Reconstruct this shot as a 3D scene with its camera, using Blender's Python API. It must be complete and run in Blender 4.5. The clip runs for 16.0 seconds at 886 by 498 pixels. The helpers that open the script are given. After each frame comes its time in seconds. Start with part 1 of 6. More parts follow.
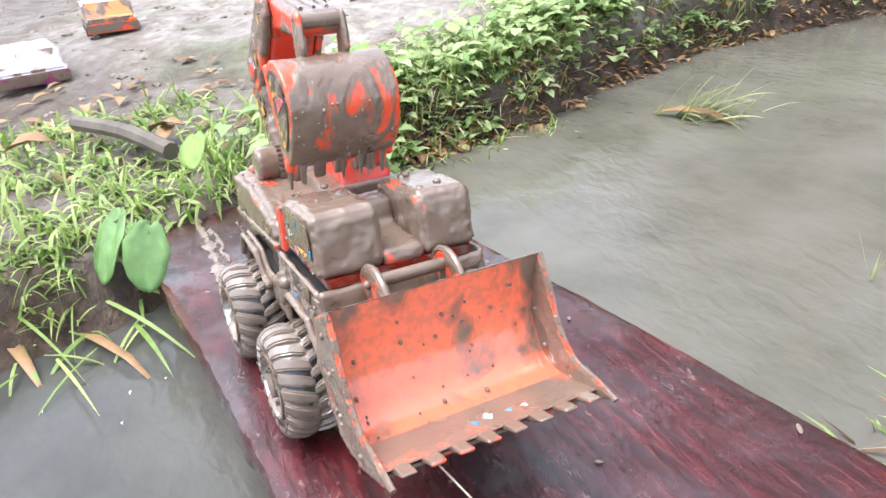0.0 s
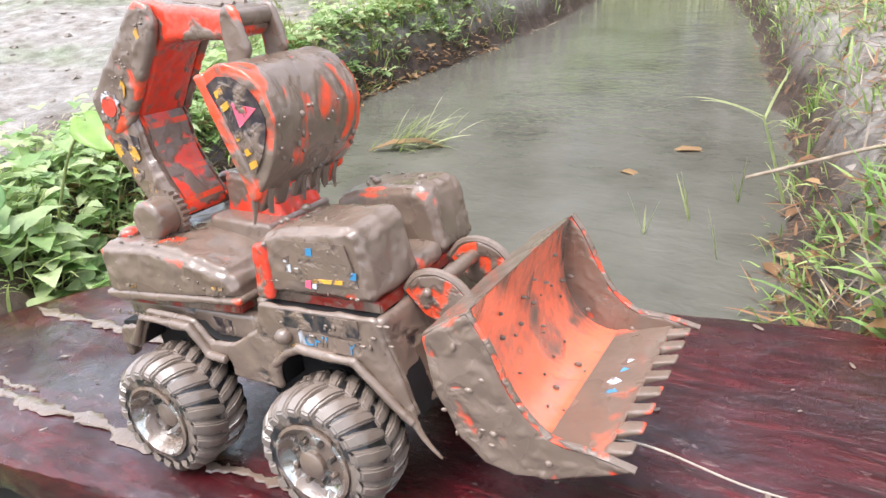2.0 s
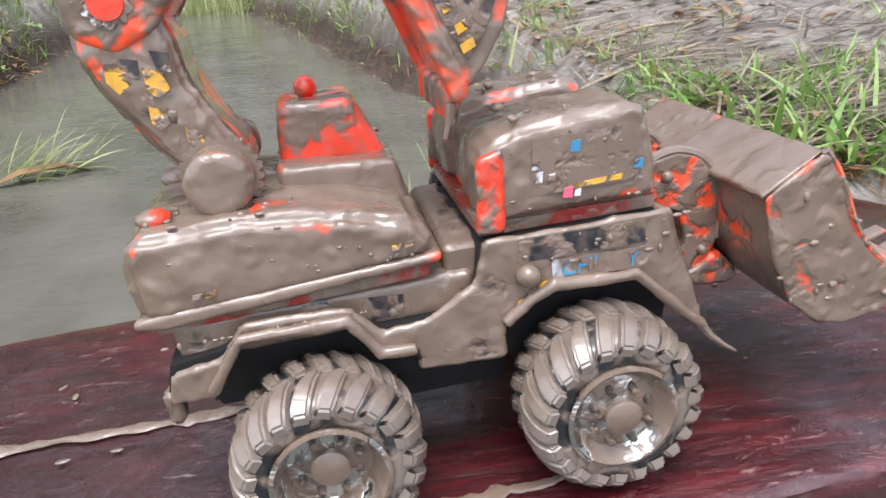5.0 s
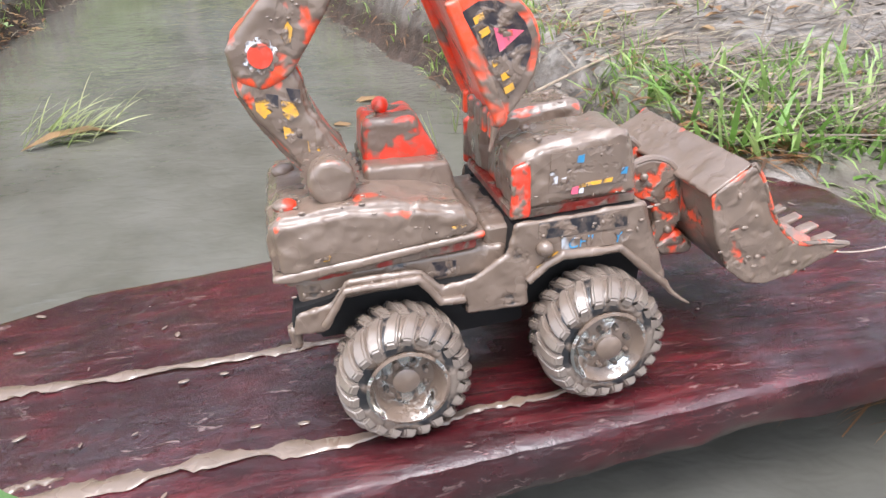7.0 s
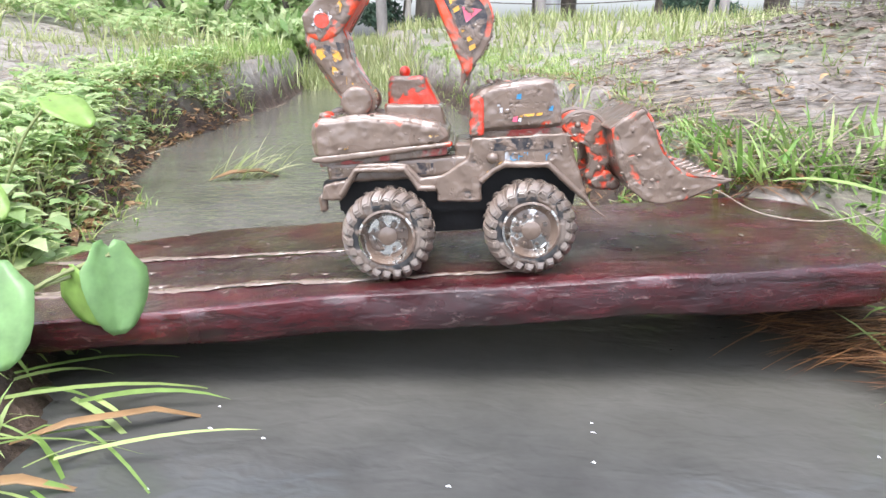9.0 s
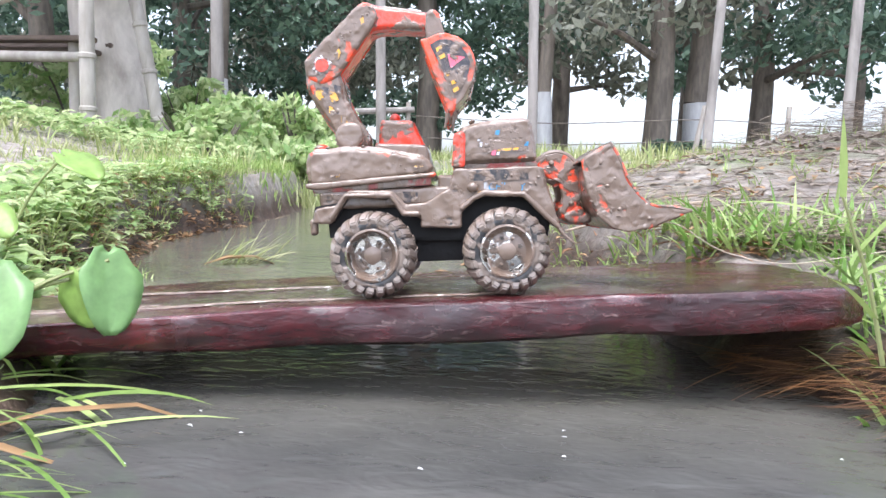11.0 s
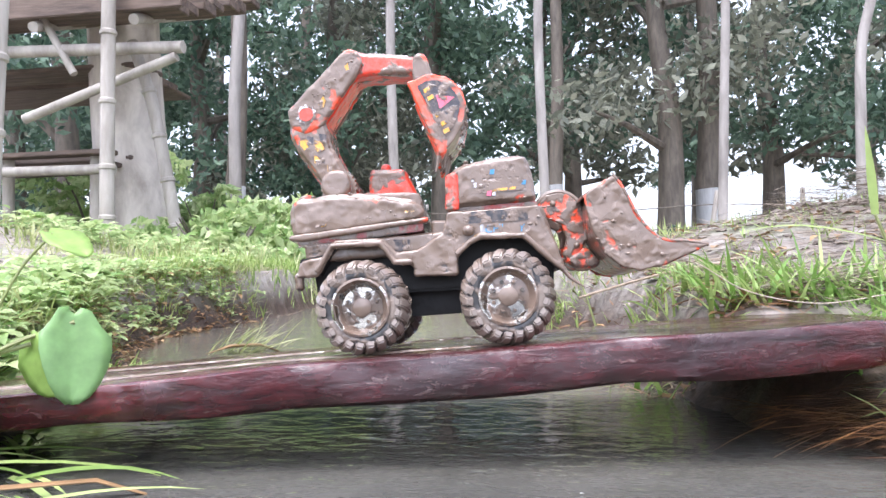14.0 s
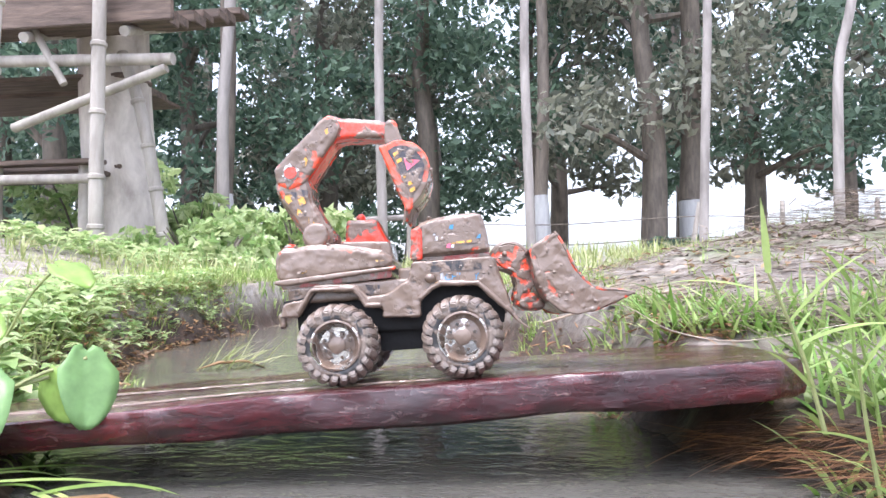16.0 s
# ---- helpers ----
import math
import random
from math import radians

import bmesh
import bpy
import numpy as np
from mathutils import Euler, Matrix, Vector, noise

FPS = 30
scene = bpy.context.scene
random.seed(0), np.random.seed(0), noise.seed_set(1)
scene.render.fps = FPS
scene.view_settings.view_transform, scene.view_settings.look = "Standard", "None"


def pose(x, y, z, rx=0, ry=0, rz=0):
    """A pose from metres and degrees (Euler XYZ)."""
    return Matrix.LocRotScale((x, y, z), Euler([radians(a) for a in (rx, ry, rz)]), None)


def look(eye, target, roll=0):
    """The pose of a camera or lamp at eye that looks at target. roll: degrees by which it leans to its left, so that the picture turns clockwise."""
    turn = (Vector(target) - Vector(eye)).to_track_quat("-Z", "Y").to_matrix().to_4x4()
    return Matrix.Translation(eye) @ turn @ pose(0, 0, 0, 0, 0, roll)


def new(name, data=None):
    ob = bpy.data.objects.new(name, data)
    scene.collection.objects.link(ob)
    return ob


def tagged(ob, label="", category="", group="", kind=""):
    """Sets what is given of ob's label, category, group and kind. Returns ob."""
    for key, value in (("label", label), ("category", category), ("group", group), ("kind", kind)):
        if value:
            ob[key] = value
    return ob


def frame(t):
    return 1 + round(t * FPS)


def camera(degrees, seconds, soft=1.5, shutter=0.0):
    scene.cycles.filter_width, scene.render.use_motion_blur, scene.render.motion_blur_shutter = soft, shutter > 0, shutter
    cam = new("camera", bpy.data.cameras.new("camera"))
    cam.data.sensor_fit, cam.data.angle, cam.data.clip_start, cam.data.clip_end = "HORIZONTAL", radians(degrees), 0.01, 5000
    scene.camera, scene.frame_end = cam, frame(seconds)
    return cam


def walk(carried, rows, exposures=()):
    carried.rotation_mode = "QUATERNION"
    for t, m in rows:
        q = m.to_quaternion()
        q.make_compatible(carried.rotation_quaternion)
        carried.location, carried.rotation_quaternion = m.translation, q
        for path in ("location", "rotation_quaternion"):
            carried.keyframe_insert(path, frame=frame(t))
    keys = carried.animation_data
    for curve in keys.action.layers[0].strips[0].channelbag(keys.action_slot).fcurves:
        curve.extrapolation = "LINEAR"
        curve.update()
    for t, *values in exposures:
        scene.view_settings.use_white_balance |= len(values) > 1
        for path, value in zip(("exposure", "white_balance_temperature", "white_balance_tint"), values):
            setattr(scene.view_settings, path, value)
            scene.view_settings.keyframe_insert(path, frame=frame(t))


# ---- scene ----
cam = camera(63.02, 16.0)
PATH = [
    (0, (0.3566, -0.0197, 0.2295), (-0.4714, 0.2953, -0.2345), -3.89),
    (0.5, (0.3429, -0.0360, 0.2242), (-0.4613, 0.3502, -0.2276), -4.04),
    (1, (0.3139, -0.0806, 0.2165), (-0.4408, 0.4242, -0.2026), -3.77),
    (1.5, (0.2671, -0.1290, 0.2098), (-0.3529, 0.5386, -0.2023), -3.68),
    (2, (0.2324, -0.1499, 0.1929), (-0.3131, 0.5849, -0.2101), -4.97),
    (2.5, (0.2196, -0.1558, 0.1792), (-0.2598, 0.6334, -0.2044), -5.36),
    (2.7, (0.2108, -0.1573, 0.1720), (-0.2402, 0.6541, -0.1998), -6.07),
    (3, (0.1825, -0.1655, 0.1647), (-0.2130, 0.6739, -0.2082), -5.18),
    (3.5, (0.1349, -0.1750, 0.1607), (-0.1667, 0.7033, -0.2101), -3.91),
    (4, (0.0858, -0.1870, 0.1540), (-0.0911, 0.7252, -0.2156), -2.85),
    (4.2, (0.0575, -0.1819, 0.1535), (-0.0252, 0.7422, -0.2195), -2.19),
    (4.5, (0.0257, -0.1858, 0.1505), (-0.0125, 0.7353, -0.2369), -2.14),
    (5, (-0.0197, -0.1788, 0.1431), (0.0470, 0.7342, -0.2594), -2.79),
    (5.2, (-0.0363, -0.1742, 0.1471), (0.1140, 0.7206, -0.2734), -3.38),
    (6.25, (-0.0680, -0.2180, 0.1740), (0.1000, 0.6720, -0.2830), -2.90),
    (7.3, (-0.0297, -0.2749, 0.2058), (-0.0058, 0.6115, -0.2565), -1.30),
    (7.5, (0.0009, -0.2913, 0.2145), (-0.0381, 0.6111, -0.2147), -2.61),
    (8, (0.0304, -0.3503, 0.2099), (-0.0378, 0.5970, -0.1030), -2.30),
    (8.5, (0.0339, -0.4072, 0.1763), (-0.0830, 0.5403, -0.1213), -2.23),
    (8.7, (0.0431, -0.4245, 0.1492), (-0.0779, 0.5225, -0.1484), -0.50),
    (9.6, (0.0540, -0.4560, 0.0860), (-0.0790, 0.5110, -0.1320), 0.30),
    (10.8, (0.0618, -0.4798, 0.0484), (-0.0759, 0.5033, -0.0721), 0.94),
    (11, (0.0651, -0.4825, 0.0491), (-0.0605, 0.5050, -0.0464), 1.50),
    (11.5, (0.0781, -0.4857, 0.0525), (-0.0446, 0.5030, -0.0345), 0.78),
    (12, (0.0790, -0.4765, 0.0477), (-0.0499, 0.5114, -0.0385), 0.38),
    (12.5, (0.0899, -0.4987, 0.0437), (-0.0457, 0.4885, -0.0400), 0.50),
    (13, (0.0980, -0.5333, 0.0294), (-0.0585, 0.4542, 0.0100), -0.08),
    (13.5, (0.0915, -0.4917, 0.0235), (-0.0605, 0.4964, 0.0478), -0.27),
    (14, (0.0757, -0.4417, 0.0137), (-0.0772, 0.5457, 0.0548), -0.98),
    (14.5, (0.0581, -0.3878, 0.0229), (-0.1099, 0.5956, 0.0922), -1.05),
    (15, (0.0520, -0.3911, 0.0446), (-0.1355, 0.5863, 0.1423), -0.78),
    (15.5, (0.0791, -0.4662, 0.0333), (-0.0795, 0.5185, 0.1047), -0.69),
    (16, (0.1038, -0.5115, 0.0394), (-0.0321, 0.4780, 0.0888), -0.58),
]
EXPOSURES = [(0, 0.82, 6100, 10), (2, 0.67, 6100, 10), (3.5, 0.49, 6100, 10), (5, 0.36, 6050, 10), (8, 0.72, 6000, 11), (11, 0.8, 5900, 13), (16, 0.95, 5900, 17)]
walk(cam, [(t, look(eye, target, roll)) for t, eye, target, roll in PATH], EXPOSURES)

# ---- light ----
SUN_UP, SUN_ROUND = radians(70), radians(200)
world = bpy.data.worlds.new("sky")
scene.world = world
world.use_nodes = True
wn, wl = world.node_tree.nodes, world.node_tree.links
sky = wn.new("ShaderNodeTexSky")
sky.sky_type, sky.sun_disc = "NISHITA", False
sky.sun_elevation, sky.sun_rotation, sky.dust_density, sky.air_density = SUN_UP, SUN_ROUND, 4.0, 1.0
grey = wn.new("ShaderNodeHueSaturation")
grey.inputs["Saturation"].default_value = 0.42
wl.new(sky.outputs[0], grey.inputs["Color"])
wl.new(grey.outputs[0], wn["Background"].inputs["Color"])
wn["Background"].inputs["Strength"].default_value = 0.32
sun = new("sun", bpy.data.lights.new("sun", "SUN"))
sun.data.energy, sun.data.angle, sun.data.color = 1.0, radians(30), (1.0, 0.97, 0.93)
sun.matrix_world = look((0, 0, 5), (0.1, 1.4, 0.0))


# ---- materials ----
def mat(name):
    m = bpy.data.materials.new(name)
    m.use_nodes = True
    t = m.node_tree
    return m, t.nodes, t.links, t.nodes["Principled BSDF"]


def noise_tex(n, l, scale, detail=4.0, rough=0.55, dist=0.0, coord="Object", stretch=None):
    tc = n.new("ShaderNodeTexCoord")
    nt = n.new("ShaderNodeTexNoise")
    nt.inputs["Scale"].default_value, nt.inputs["Detail"].default_value = scale, detail
    nt.inputs["Roughness"].default_value, nt.inputs["Distortion"].default_value = rough, dist
    src = tc.outputs[coord]
    if stretch:
        mp = n.new("ShaderNodeMapping")
        mp.inputs["Scale"].default_value = stretch
        l.new(src, mp.inputs["Vector"])
        src = mp.outputs[0]
    l.new(src, nt.inputs["Vector"])
    return nt.outputs["Fac"]


def ramp(n, l, fac, stops):
    r = n.new("ShaderNodeValToRGB")
    e = r.color_ramp.elements
    while len(e) < len(stops):
        e.new(0.5)
    for k, (p, c) in enumerate(stops):
        e[k].position = p
        e[k].color = (*c, 1) if isinstance(c, tuple) else (c, c, c, 1)
    l.new(fac, r.inputs["Fac"])
    return r.outputs["Color"]


def mix(n, l, fac, a, b):
    x = n.new("ShaderNodeMix")
    x.data_type = "RGBA"
    for sock, v in ((x.inputs[0], fac), (x.inputs[6], a), (x.inputs[7], b)):
        if hasattr(v, "is_linked"):
            l.new(v, sock)
        else:
            sock.default_value = (*v, 1) if isinstance(v, tuple) else v
    return x.outputs[2]


def maths(n, l, op, a, b):
    x = n.new("ShaderNodeMath")
    x.operation = op
    for sock, v in zip(x.inputs, (a, b)):
        if hasattr(v, "is_linked"):
            l.new(v, sock)
        else:
            sock.default_value = v
    return x.outputs[0]


def bump(n, l, b, height, strength, dist, below=None):
    x = n.new("ShaderNodeBump")
    x.inputs["Strength"].default_value, x.inputs["Distance"].default_value = strength, dist
    l.new(height, x.inputs["Height"])
    if below:
        l.new(below, x.inputs["Normal"])
    l.new(x.outputs[0], b.inputs["Normal"])
    return x.outputs[0]


MUD, MUD_DARK = (0.212, 0.150, 0.112), (0.160, 0.112, 0.082)


def muddy(name, colour, cover, rough=0.3, scale=55.0, mud=MUD, dark=MUD_DARK, mud_rough=0.27, lumps=0.6, coat=0.6, soft=0.035, metal=0.0, runs=None, speck=0.3, wear=0.0):
    """Wet mud over a coloured base: cover is the share of the surface that mud hides."""
    m, n, l, b = mat(name)
    patch = noise_tex(n, l, scale, 3.0, 0.5, 0.3, stretch=runs)
    edge = 0.5 + (0.5 - cover) * 0.42
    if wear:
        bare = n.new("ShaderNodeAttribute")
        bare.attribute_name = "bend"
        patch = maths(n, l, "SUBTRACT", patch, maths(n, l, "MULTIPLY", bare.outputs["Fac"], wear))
    mask = ramp(n, l, patch, [(edge - soft, 0.0), (edge + soft * 0.6, 1.0)])
    thick = ramp(n, l, patch, [(edge - soft, 0.0), (edge + 0.09, 1.0)])
    tone = noise_tex(n, l, 60, 6, 0.6)
    wet = noise_tex(n, l, 38, 3, 0.5, 0.3)
    mudc = mix(n, l, ramp(n, l, tone, [(0.3, 0.0), (0.72, 1.0)]), dark, mud)
    base = mix(n, l, ramp(n, l, noise_tex(n, l, 240, 3), [(0.45, 0.0), (0.62, speck)]), colour, mud)
    l.new(mix(n, l, mask, base, mudc), b.inputs["Base Color"])
    if metal:
        l.new(ramp(n, l, mask, [(0.0, metal), (1.0, 0.0)]), b.inputs["Metallic"])
    rr = ramp(n, l, wet, [(0.35, mud_rough * 0.6), (0.65, mud_rough * 1.7)])
    l.new(mix(n, l, mask, (rough, rough, rough), rr), b.inputs["Roughness"])
    b.inputs["Specular IOR Level"].default_value = 0.5
    b.inputs["Coat Weight"].default_value, b.inputs["Coat Roughness"].default_value = coat, 0.09
    first = bump(n, l, b, thick, 0.8, 0.0010)
    second = bump(n, l, b, noise_tex(n, l, 75, 2, 0.45), lumps, 0.0022, first)
    bump(n, l, b, noise_tex(n, l, 380, 4, 0.6), 0.28, 0.0005, second)
    return m


ORANGE = (0.85, 0.075, 0.018)
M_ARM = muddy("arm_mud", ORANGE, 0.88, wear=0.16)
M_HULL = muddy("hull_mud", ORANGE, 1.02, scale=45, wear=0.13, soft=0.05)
M_BOX = muddy("box_mud", (0.78, 0.045, 0.014), 0.46, scale=70)
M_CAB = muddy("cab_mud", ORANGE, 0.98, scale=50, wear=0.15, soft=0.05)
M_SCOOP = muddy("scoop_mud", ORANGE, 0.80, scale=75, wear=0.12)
# Paler than ORANGE: thin mud film, plus sky sheen put into the colour.
M_SCOOP_IN = muddy("scoop_inner_mud", (0.95, 0.20, 0.10), 0.27, rough=0.16, scale=46, coat=1.0, soft=0.09, runs=(1, 1.2, 0.7))
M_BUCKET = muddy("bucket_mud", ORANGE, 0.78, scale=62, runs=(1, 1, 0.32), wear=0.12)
M_REDIN = muddy("red_inner", (0.85, 0.05, 0.015), 0.28, scale=70)
M_CHASSIS = muddy("chassis_mud", (0.018, 0.018, 0.02), 0.88, scale=80)
M_BLACK = muddy("underside", (0.010, 0.009, 0.009), -0.5, rough=0.65, scale=60, coat=0.0, speck=0.0)
M_TYRE = muddy("tyre_mud", (0.014, 0.014, 0.016), 0.46, scale=75, speck=0.12, mud=(0.215, 0.170, 0.138), lumps=0.6)
M_CLEAT = muddy("cleat_mud", (0.014, 0.014, 0.016), 0.80, scale=110, speck=0.12, mud=(0.225, 0.180, 0.148), coat=0.8)
M_RIM = muddy("rim_mud", (0.62, 0.60, 0.56), 0.60, rough=0.16, scale=100, metal=1.0, lumps=0.25)
M_STICKER = muddy("sticker_black", (0.02, 0.015, 0.02), 0.36, scale=110)
M_YELLOW = muddy("sticker_yellow", (0.75, 0.38, 0.03), 0.46, scale=150)
M_PINK = muddy("sticker_pink", (0.75, 0.12, 0.2), 0.38, scale=150)
M_WHITE = muddy("sticker_white", (0.7, 0.7, 0.74), 0.56, scale=150)
M_BLUE = muddy("sticker_blue", (0.05, 0.26, 0.48), 0.5, scale=150)
M_MUD = muddy("wet_mud", MUD, 1.0, lumps=0.9)
M_LOADER = muddy("loader_mud", ORANGE, 0.60, scale=130, soft=0.05)
M_EDGE = muddy("worn_edge", ORANGE, 0.40, scale=48, soft=0.05)
M_EDGE_CAB = muddy("worn_cab_edge", (0.80, 0.13, 0.06), 0.80, scale=40, soft=0.10)
EDGES = {"arm_mud": M_EDGE, "hull_mud": M_EDGE_CAB, "cab_mud": M_EDGE_CAB, "scoop_mud": M_EDGE, "bucket_mud": M_EDGE, "box_mud": M_EDGE}


def wood_material():
    m, n, l, b = mat("wet_red_wood")
    grain = noise_tex(n, l, 20, 8, 0.62, 0.5, stretch=(1, 6, 6))
    blotch = noise_tex(n, l, 9, 5, 0.62, 0.5)
    col = ramp(n, l, grain, [(0.32, (0.015, 0.002, 0.003)), (0.5, (0.058, 0.005, 0.008)), (0.70, (0.118, 0.012, 0.015))])
    col = mix(n, l, ramp(n, l, blotch, [(0.42, 0.0), (0.62, 0.8)]), col, (0.020, 0.0045, 0.006))
    # Pale chips and scuffs; some wet white sparkle is put into this colour too.
    scuff = noise_tex(n, l, 75, 7, 0.72, 0.8, stretch=(0.8, 2.4, 2.4))
    silt = ramp(n, l, scuff, [(0.58, 0.0), (0.68, 0.6)])
    where = ramp(n, l, noise_tex(n, l, 14, 3, 0.5), [(0.44, 0.0), (0.60, 1.0)])
    l.new(mix(n, l, maths(n, l, "MULTIPLY", silt, where), col, (0.36, 0.27, 0.24)), b.inputs["Base Color"])
    l.new(ramp(n, l, noise_tex(n, l, 22, 6, 0.65, 0.3), [(0.40, 0.06), (0.60, 0.30)]), b.inputs["Roughness"])
    l.new(ramp(n, l, noise_tex(n, l, 13, 4, 0.6, 0.4), [(0.42, 0.10), (0.60, 1.0)]), b.inputs["Coat Weight"])
    b.inputs["Coat Roughness"].default_value = 0.05
    first = bump(n, l, b, grain, 0.55, 0.003)
    second = bump(n, l, b, scuff, 0.5, 0.0015, first)
    bump(n, l, b, noise_tex(n, l, 190, 5, 0.65, 0.3, stretch=(0.6, 1.5, 1.5)), 0.45, 0.0012, second)
    film = n.new("ShaderNodeBump")
    film.inputs["Strength"].default_value, film.inputs["Distance"].default_value = 0.45, 0.0026
    l.new(noise_tex(n, l, 80, 5, 0.6, 0.6), film.inputs["Height"])
    l.new(film.outputs[0], b.inputs["Coat Normal"])
    return m


def ground_material():
    m, n, l, b = mat("wet_earth")
    big, small = noise_tex(n, l, 2.6, 5, 0.6), noise_tex(n, l, 34, 7, 0.65)
    earth = ramp(n, l, small, [(0.28, (0.10, 0.078, 0.058)), (0.46, (0.215, 0.185, 0.157)), (0.7, (0.385, 0.35, 0.317))])
    green = ramp(n, l, small, [(0.3, (0.05, 0.075, 0.02)), (0.7, (0.15, 0.2, 0.07))])
    dry = mix(n, l, ramp(n, l, big, [(0.50, 0.0), (0.66, 0.75)]), earth, green)
    geo, sep = n.new("ShaderNodeNewGeometry"), n.new("ShaderNodeSeparateXYZ")
    l.new(geo.outputs["Position"], sep.inputs[0])
    # Wet brown soil by the waterline, with under-plank shade also put into the colour.
    soil = ramp(n, l, noise_tex(n, l, 60, 6, 0.65), [(0.3, (0.026, 0.016, 0.010)), (0.6, (0.080, 0.050, 0.033)), (0.8, (0.18, 0.125, 0.09))])
    rise = maths(n, l, "ADD", sep.outputs["Z"], maths(n, l, "MULTIPLY", noise_tex(n, l, 12, 4), 0.07))
    l.new(mix(n, l, ramp(n, l, maths(n, l, "ADD", rise, 0.5), [(0.478, 0.0), (0.538, 1.0)]), soil, dry), b.inputs["Base Color"])
    l.new(ramp(n, l, noise_tex(n, l, 11, 4), [(0.4, 0.48), (0.65, 0.85)]), b.inputs["Roughness"])
    first = bump(n, l, b, small, 0.7, 0.012)
    bump(n, l, b, noise_tex(n, l, 150, 4), 0.5, 0.003, first)
    return m


def water_material():
    m, n, l, b = mat("muddy_water")
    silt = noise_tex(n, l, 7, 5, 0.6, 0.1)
    # Far tone: pale silt, with the sky's reflection also put into the colour.
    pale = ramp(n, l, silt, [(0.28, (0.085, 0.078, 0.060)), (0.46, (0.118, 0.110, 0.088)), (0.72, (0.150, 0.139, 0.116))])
    # Near tone: darkened for tree reflections painted into the colour, not for depth.
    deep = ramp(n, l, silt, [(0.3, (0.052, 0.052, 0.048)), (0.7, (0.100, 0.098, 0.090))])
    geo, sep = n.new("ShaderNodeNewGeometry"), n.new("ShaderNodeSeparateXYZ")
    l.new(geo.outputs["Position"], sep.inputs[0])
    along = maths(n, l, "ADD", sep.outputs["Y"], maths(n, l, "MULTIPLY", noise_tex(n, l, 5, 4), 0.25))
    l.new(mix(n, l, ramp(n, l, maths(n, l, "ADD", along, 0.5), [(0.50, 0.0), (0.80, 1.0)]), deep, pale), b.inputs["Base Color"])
    b.inputs["Roughness"].default_value, b.inputs["IOR"].default_value = 0.045, 1.36
    first = bump(n, l, b, noise_tex(n, l, 8, 2, 0.45, 0.3), 0.14, 0.02)
    second = bump(n, l, b, noise_tex(n, l, 40, 2, 0.5, 0.6, stretch=(0.8, 1.3, 1)), 0.22, 0.006, first)
    bump(n, l, b, noise_tex(n, l, 130, 2, 0.5, 0.4, stretch=(0.8, 1.3, 1)), 0.12, 0.002, second)
    return m


def leafy(name, low, high, rough=0.45, through_it=0.35):
    """Leaves and grass: tone varies from blade to blade, and light comes through."""
    m, n, l, b = mat(name)
    geo = n.new("ShaderNodeNewGeometry")
    tone = mix(n, l, geo.outputs["Random Per Island"], low, high)
    fine = ramp(n, l, noise_tex(n, l, 90, 3), [(0.3, 0.72), (0.7, 1.0)])
    mul = n.new("ShaderNodeMix")
    mul.data_type, mul.blend_type = "RGBA", "MULTIPLY"
    mul.inputs[0].default_value = 1
    l.new(tone, mul.inputs[6])
    l.new(fine, mul.inputs[7])
    l.new(mul.outputs[2], b.inputs["Base Color"])
    b.inputs["Roughness"].default_value = rough
    tr = n.new("ShaderNodeBsdfTranslucent")
    l.new(mul.outputs[2], tr.inputs["Color"])
    ms = n.new("ShaderNodeMixShader")
    ms.inputs[0].default_value = through_it
    l.new(b.outputs[0], ms.inputs[1])
    l.new(tr.outputs[0], ms.inputs[2])
    l.new(ms.outputs[0], n["Material Output"].inputs["Surface"])
    return m


def bark(name, low, high, scale=30, stretch=(1, 1, 0.25)):
    m, n, l, b = mat(name)
    g = noise_tex(n, l, scale, 6, 0.6, 0.3, stretch=stretch)
    l.new(ramp(n, l, g, [(0.3, low), (0.7, high)]), b.inputs["Base Color"])
    b.inputs["Roughness"].default_value = 0.7
    bump(n, l, b, g, 0.5, 0.01)
    return m


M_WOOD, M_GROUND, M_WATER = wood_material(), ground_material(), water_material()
M_GRASS = leafy("grass", (0.17, 0.30, 0.05), (0.52, 0.62, 0.22))
M_GRASS_PALE = leafy("pale_grass", (0.24, 0.32, 0.08), (0.58, 0.58, 0.30))
M_WEED = leafy("weed", (0.26, 0.42, 0.13), (0.70, 0.78, 0.42), 0.4, 0.45)
M_FRESH = leafy("fresh_grass", (0.16, 0.32, 0.05), (0.48, 0.60, 0.22), 0.35)
M_BIGLEAF = leafy("big_leaf", (0.24, 0.45, 0.14), (0.36, 0.56, 0.24), 0.28, 0.45)
M_DRY = leafy("dry_leaf", (0.20, 0.09, 0.035), (0.50, 0.32, 0.15), 0.5, 0.15)
M_STRAW = leafy("straw", (0.07, 0.05, 0.035), (0.36, 0.285, 0.21), 0.6, 0.1)
M_ROOT = leafy("rootlets", (0.09, 0.038, 0.018), (0.36, 0.18, 0.075), 0.5, 0.1)
M_HAY = leafy("bleached_straw", (0.26, 0.20, 0.12), (0.62, 0.54, 0.38), 0.6, 0.2)
M_YOUNG = leafy("young_leaf", (0.36, 0.56, 0.12), (0.48, 0.66, 0.20), 0.3, 0.5)
# Crown tones raised and turned bluish: distance haze put into the leaf colour.
M_CROWN = leafy("tree_leaf", (0.05, 0.10, 0.07), (0.20, 0.30, 0.20), 0.45, 0.4)
M_CROWN_DRY = leafy("tree_leaf_dull", (0.11, 0.125, 0.095), (0.36, 0.37, 0.28), 0.55, 0.4)
M_BAMBOO = bark("bamboo", (0.24, 0.215, 0.185), (0.46, 0.42, 0.375), 12)
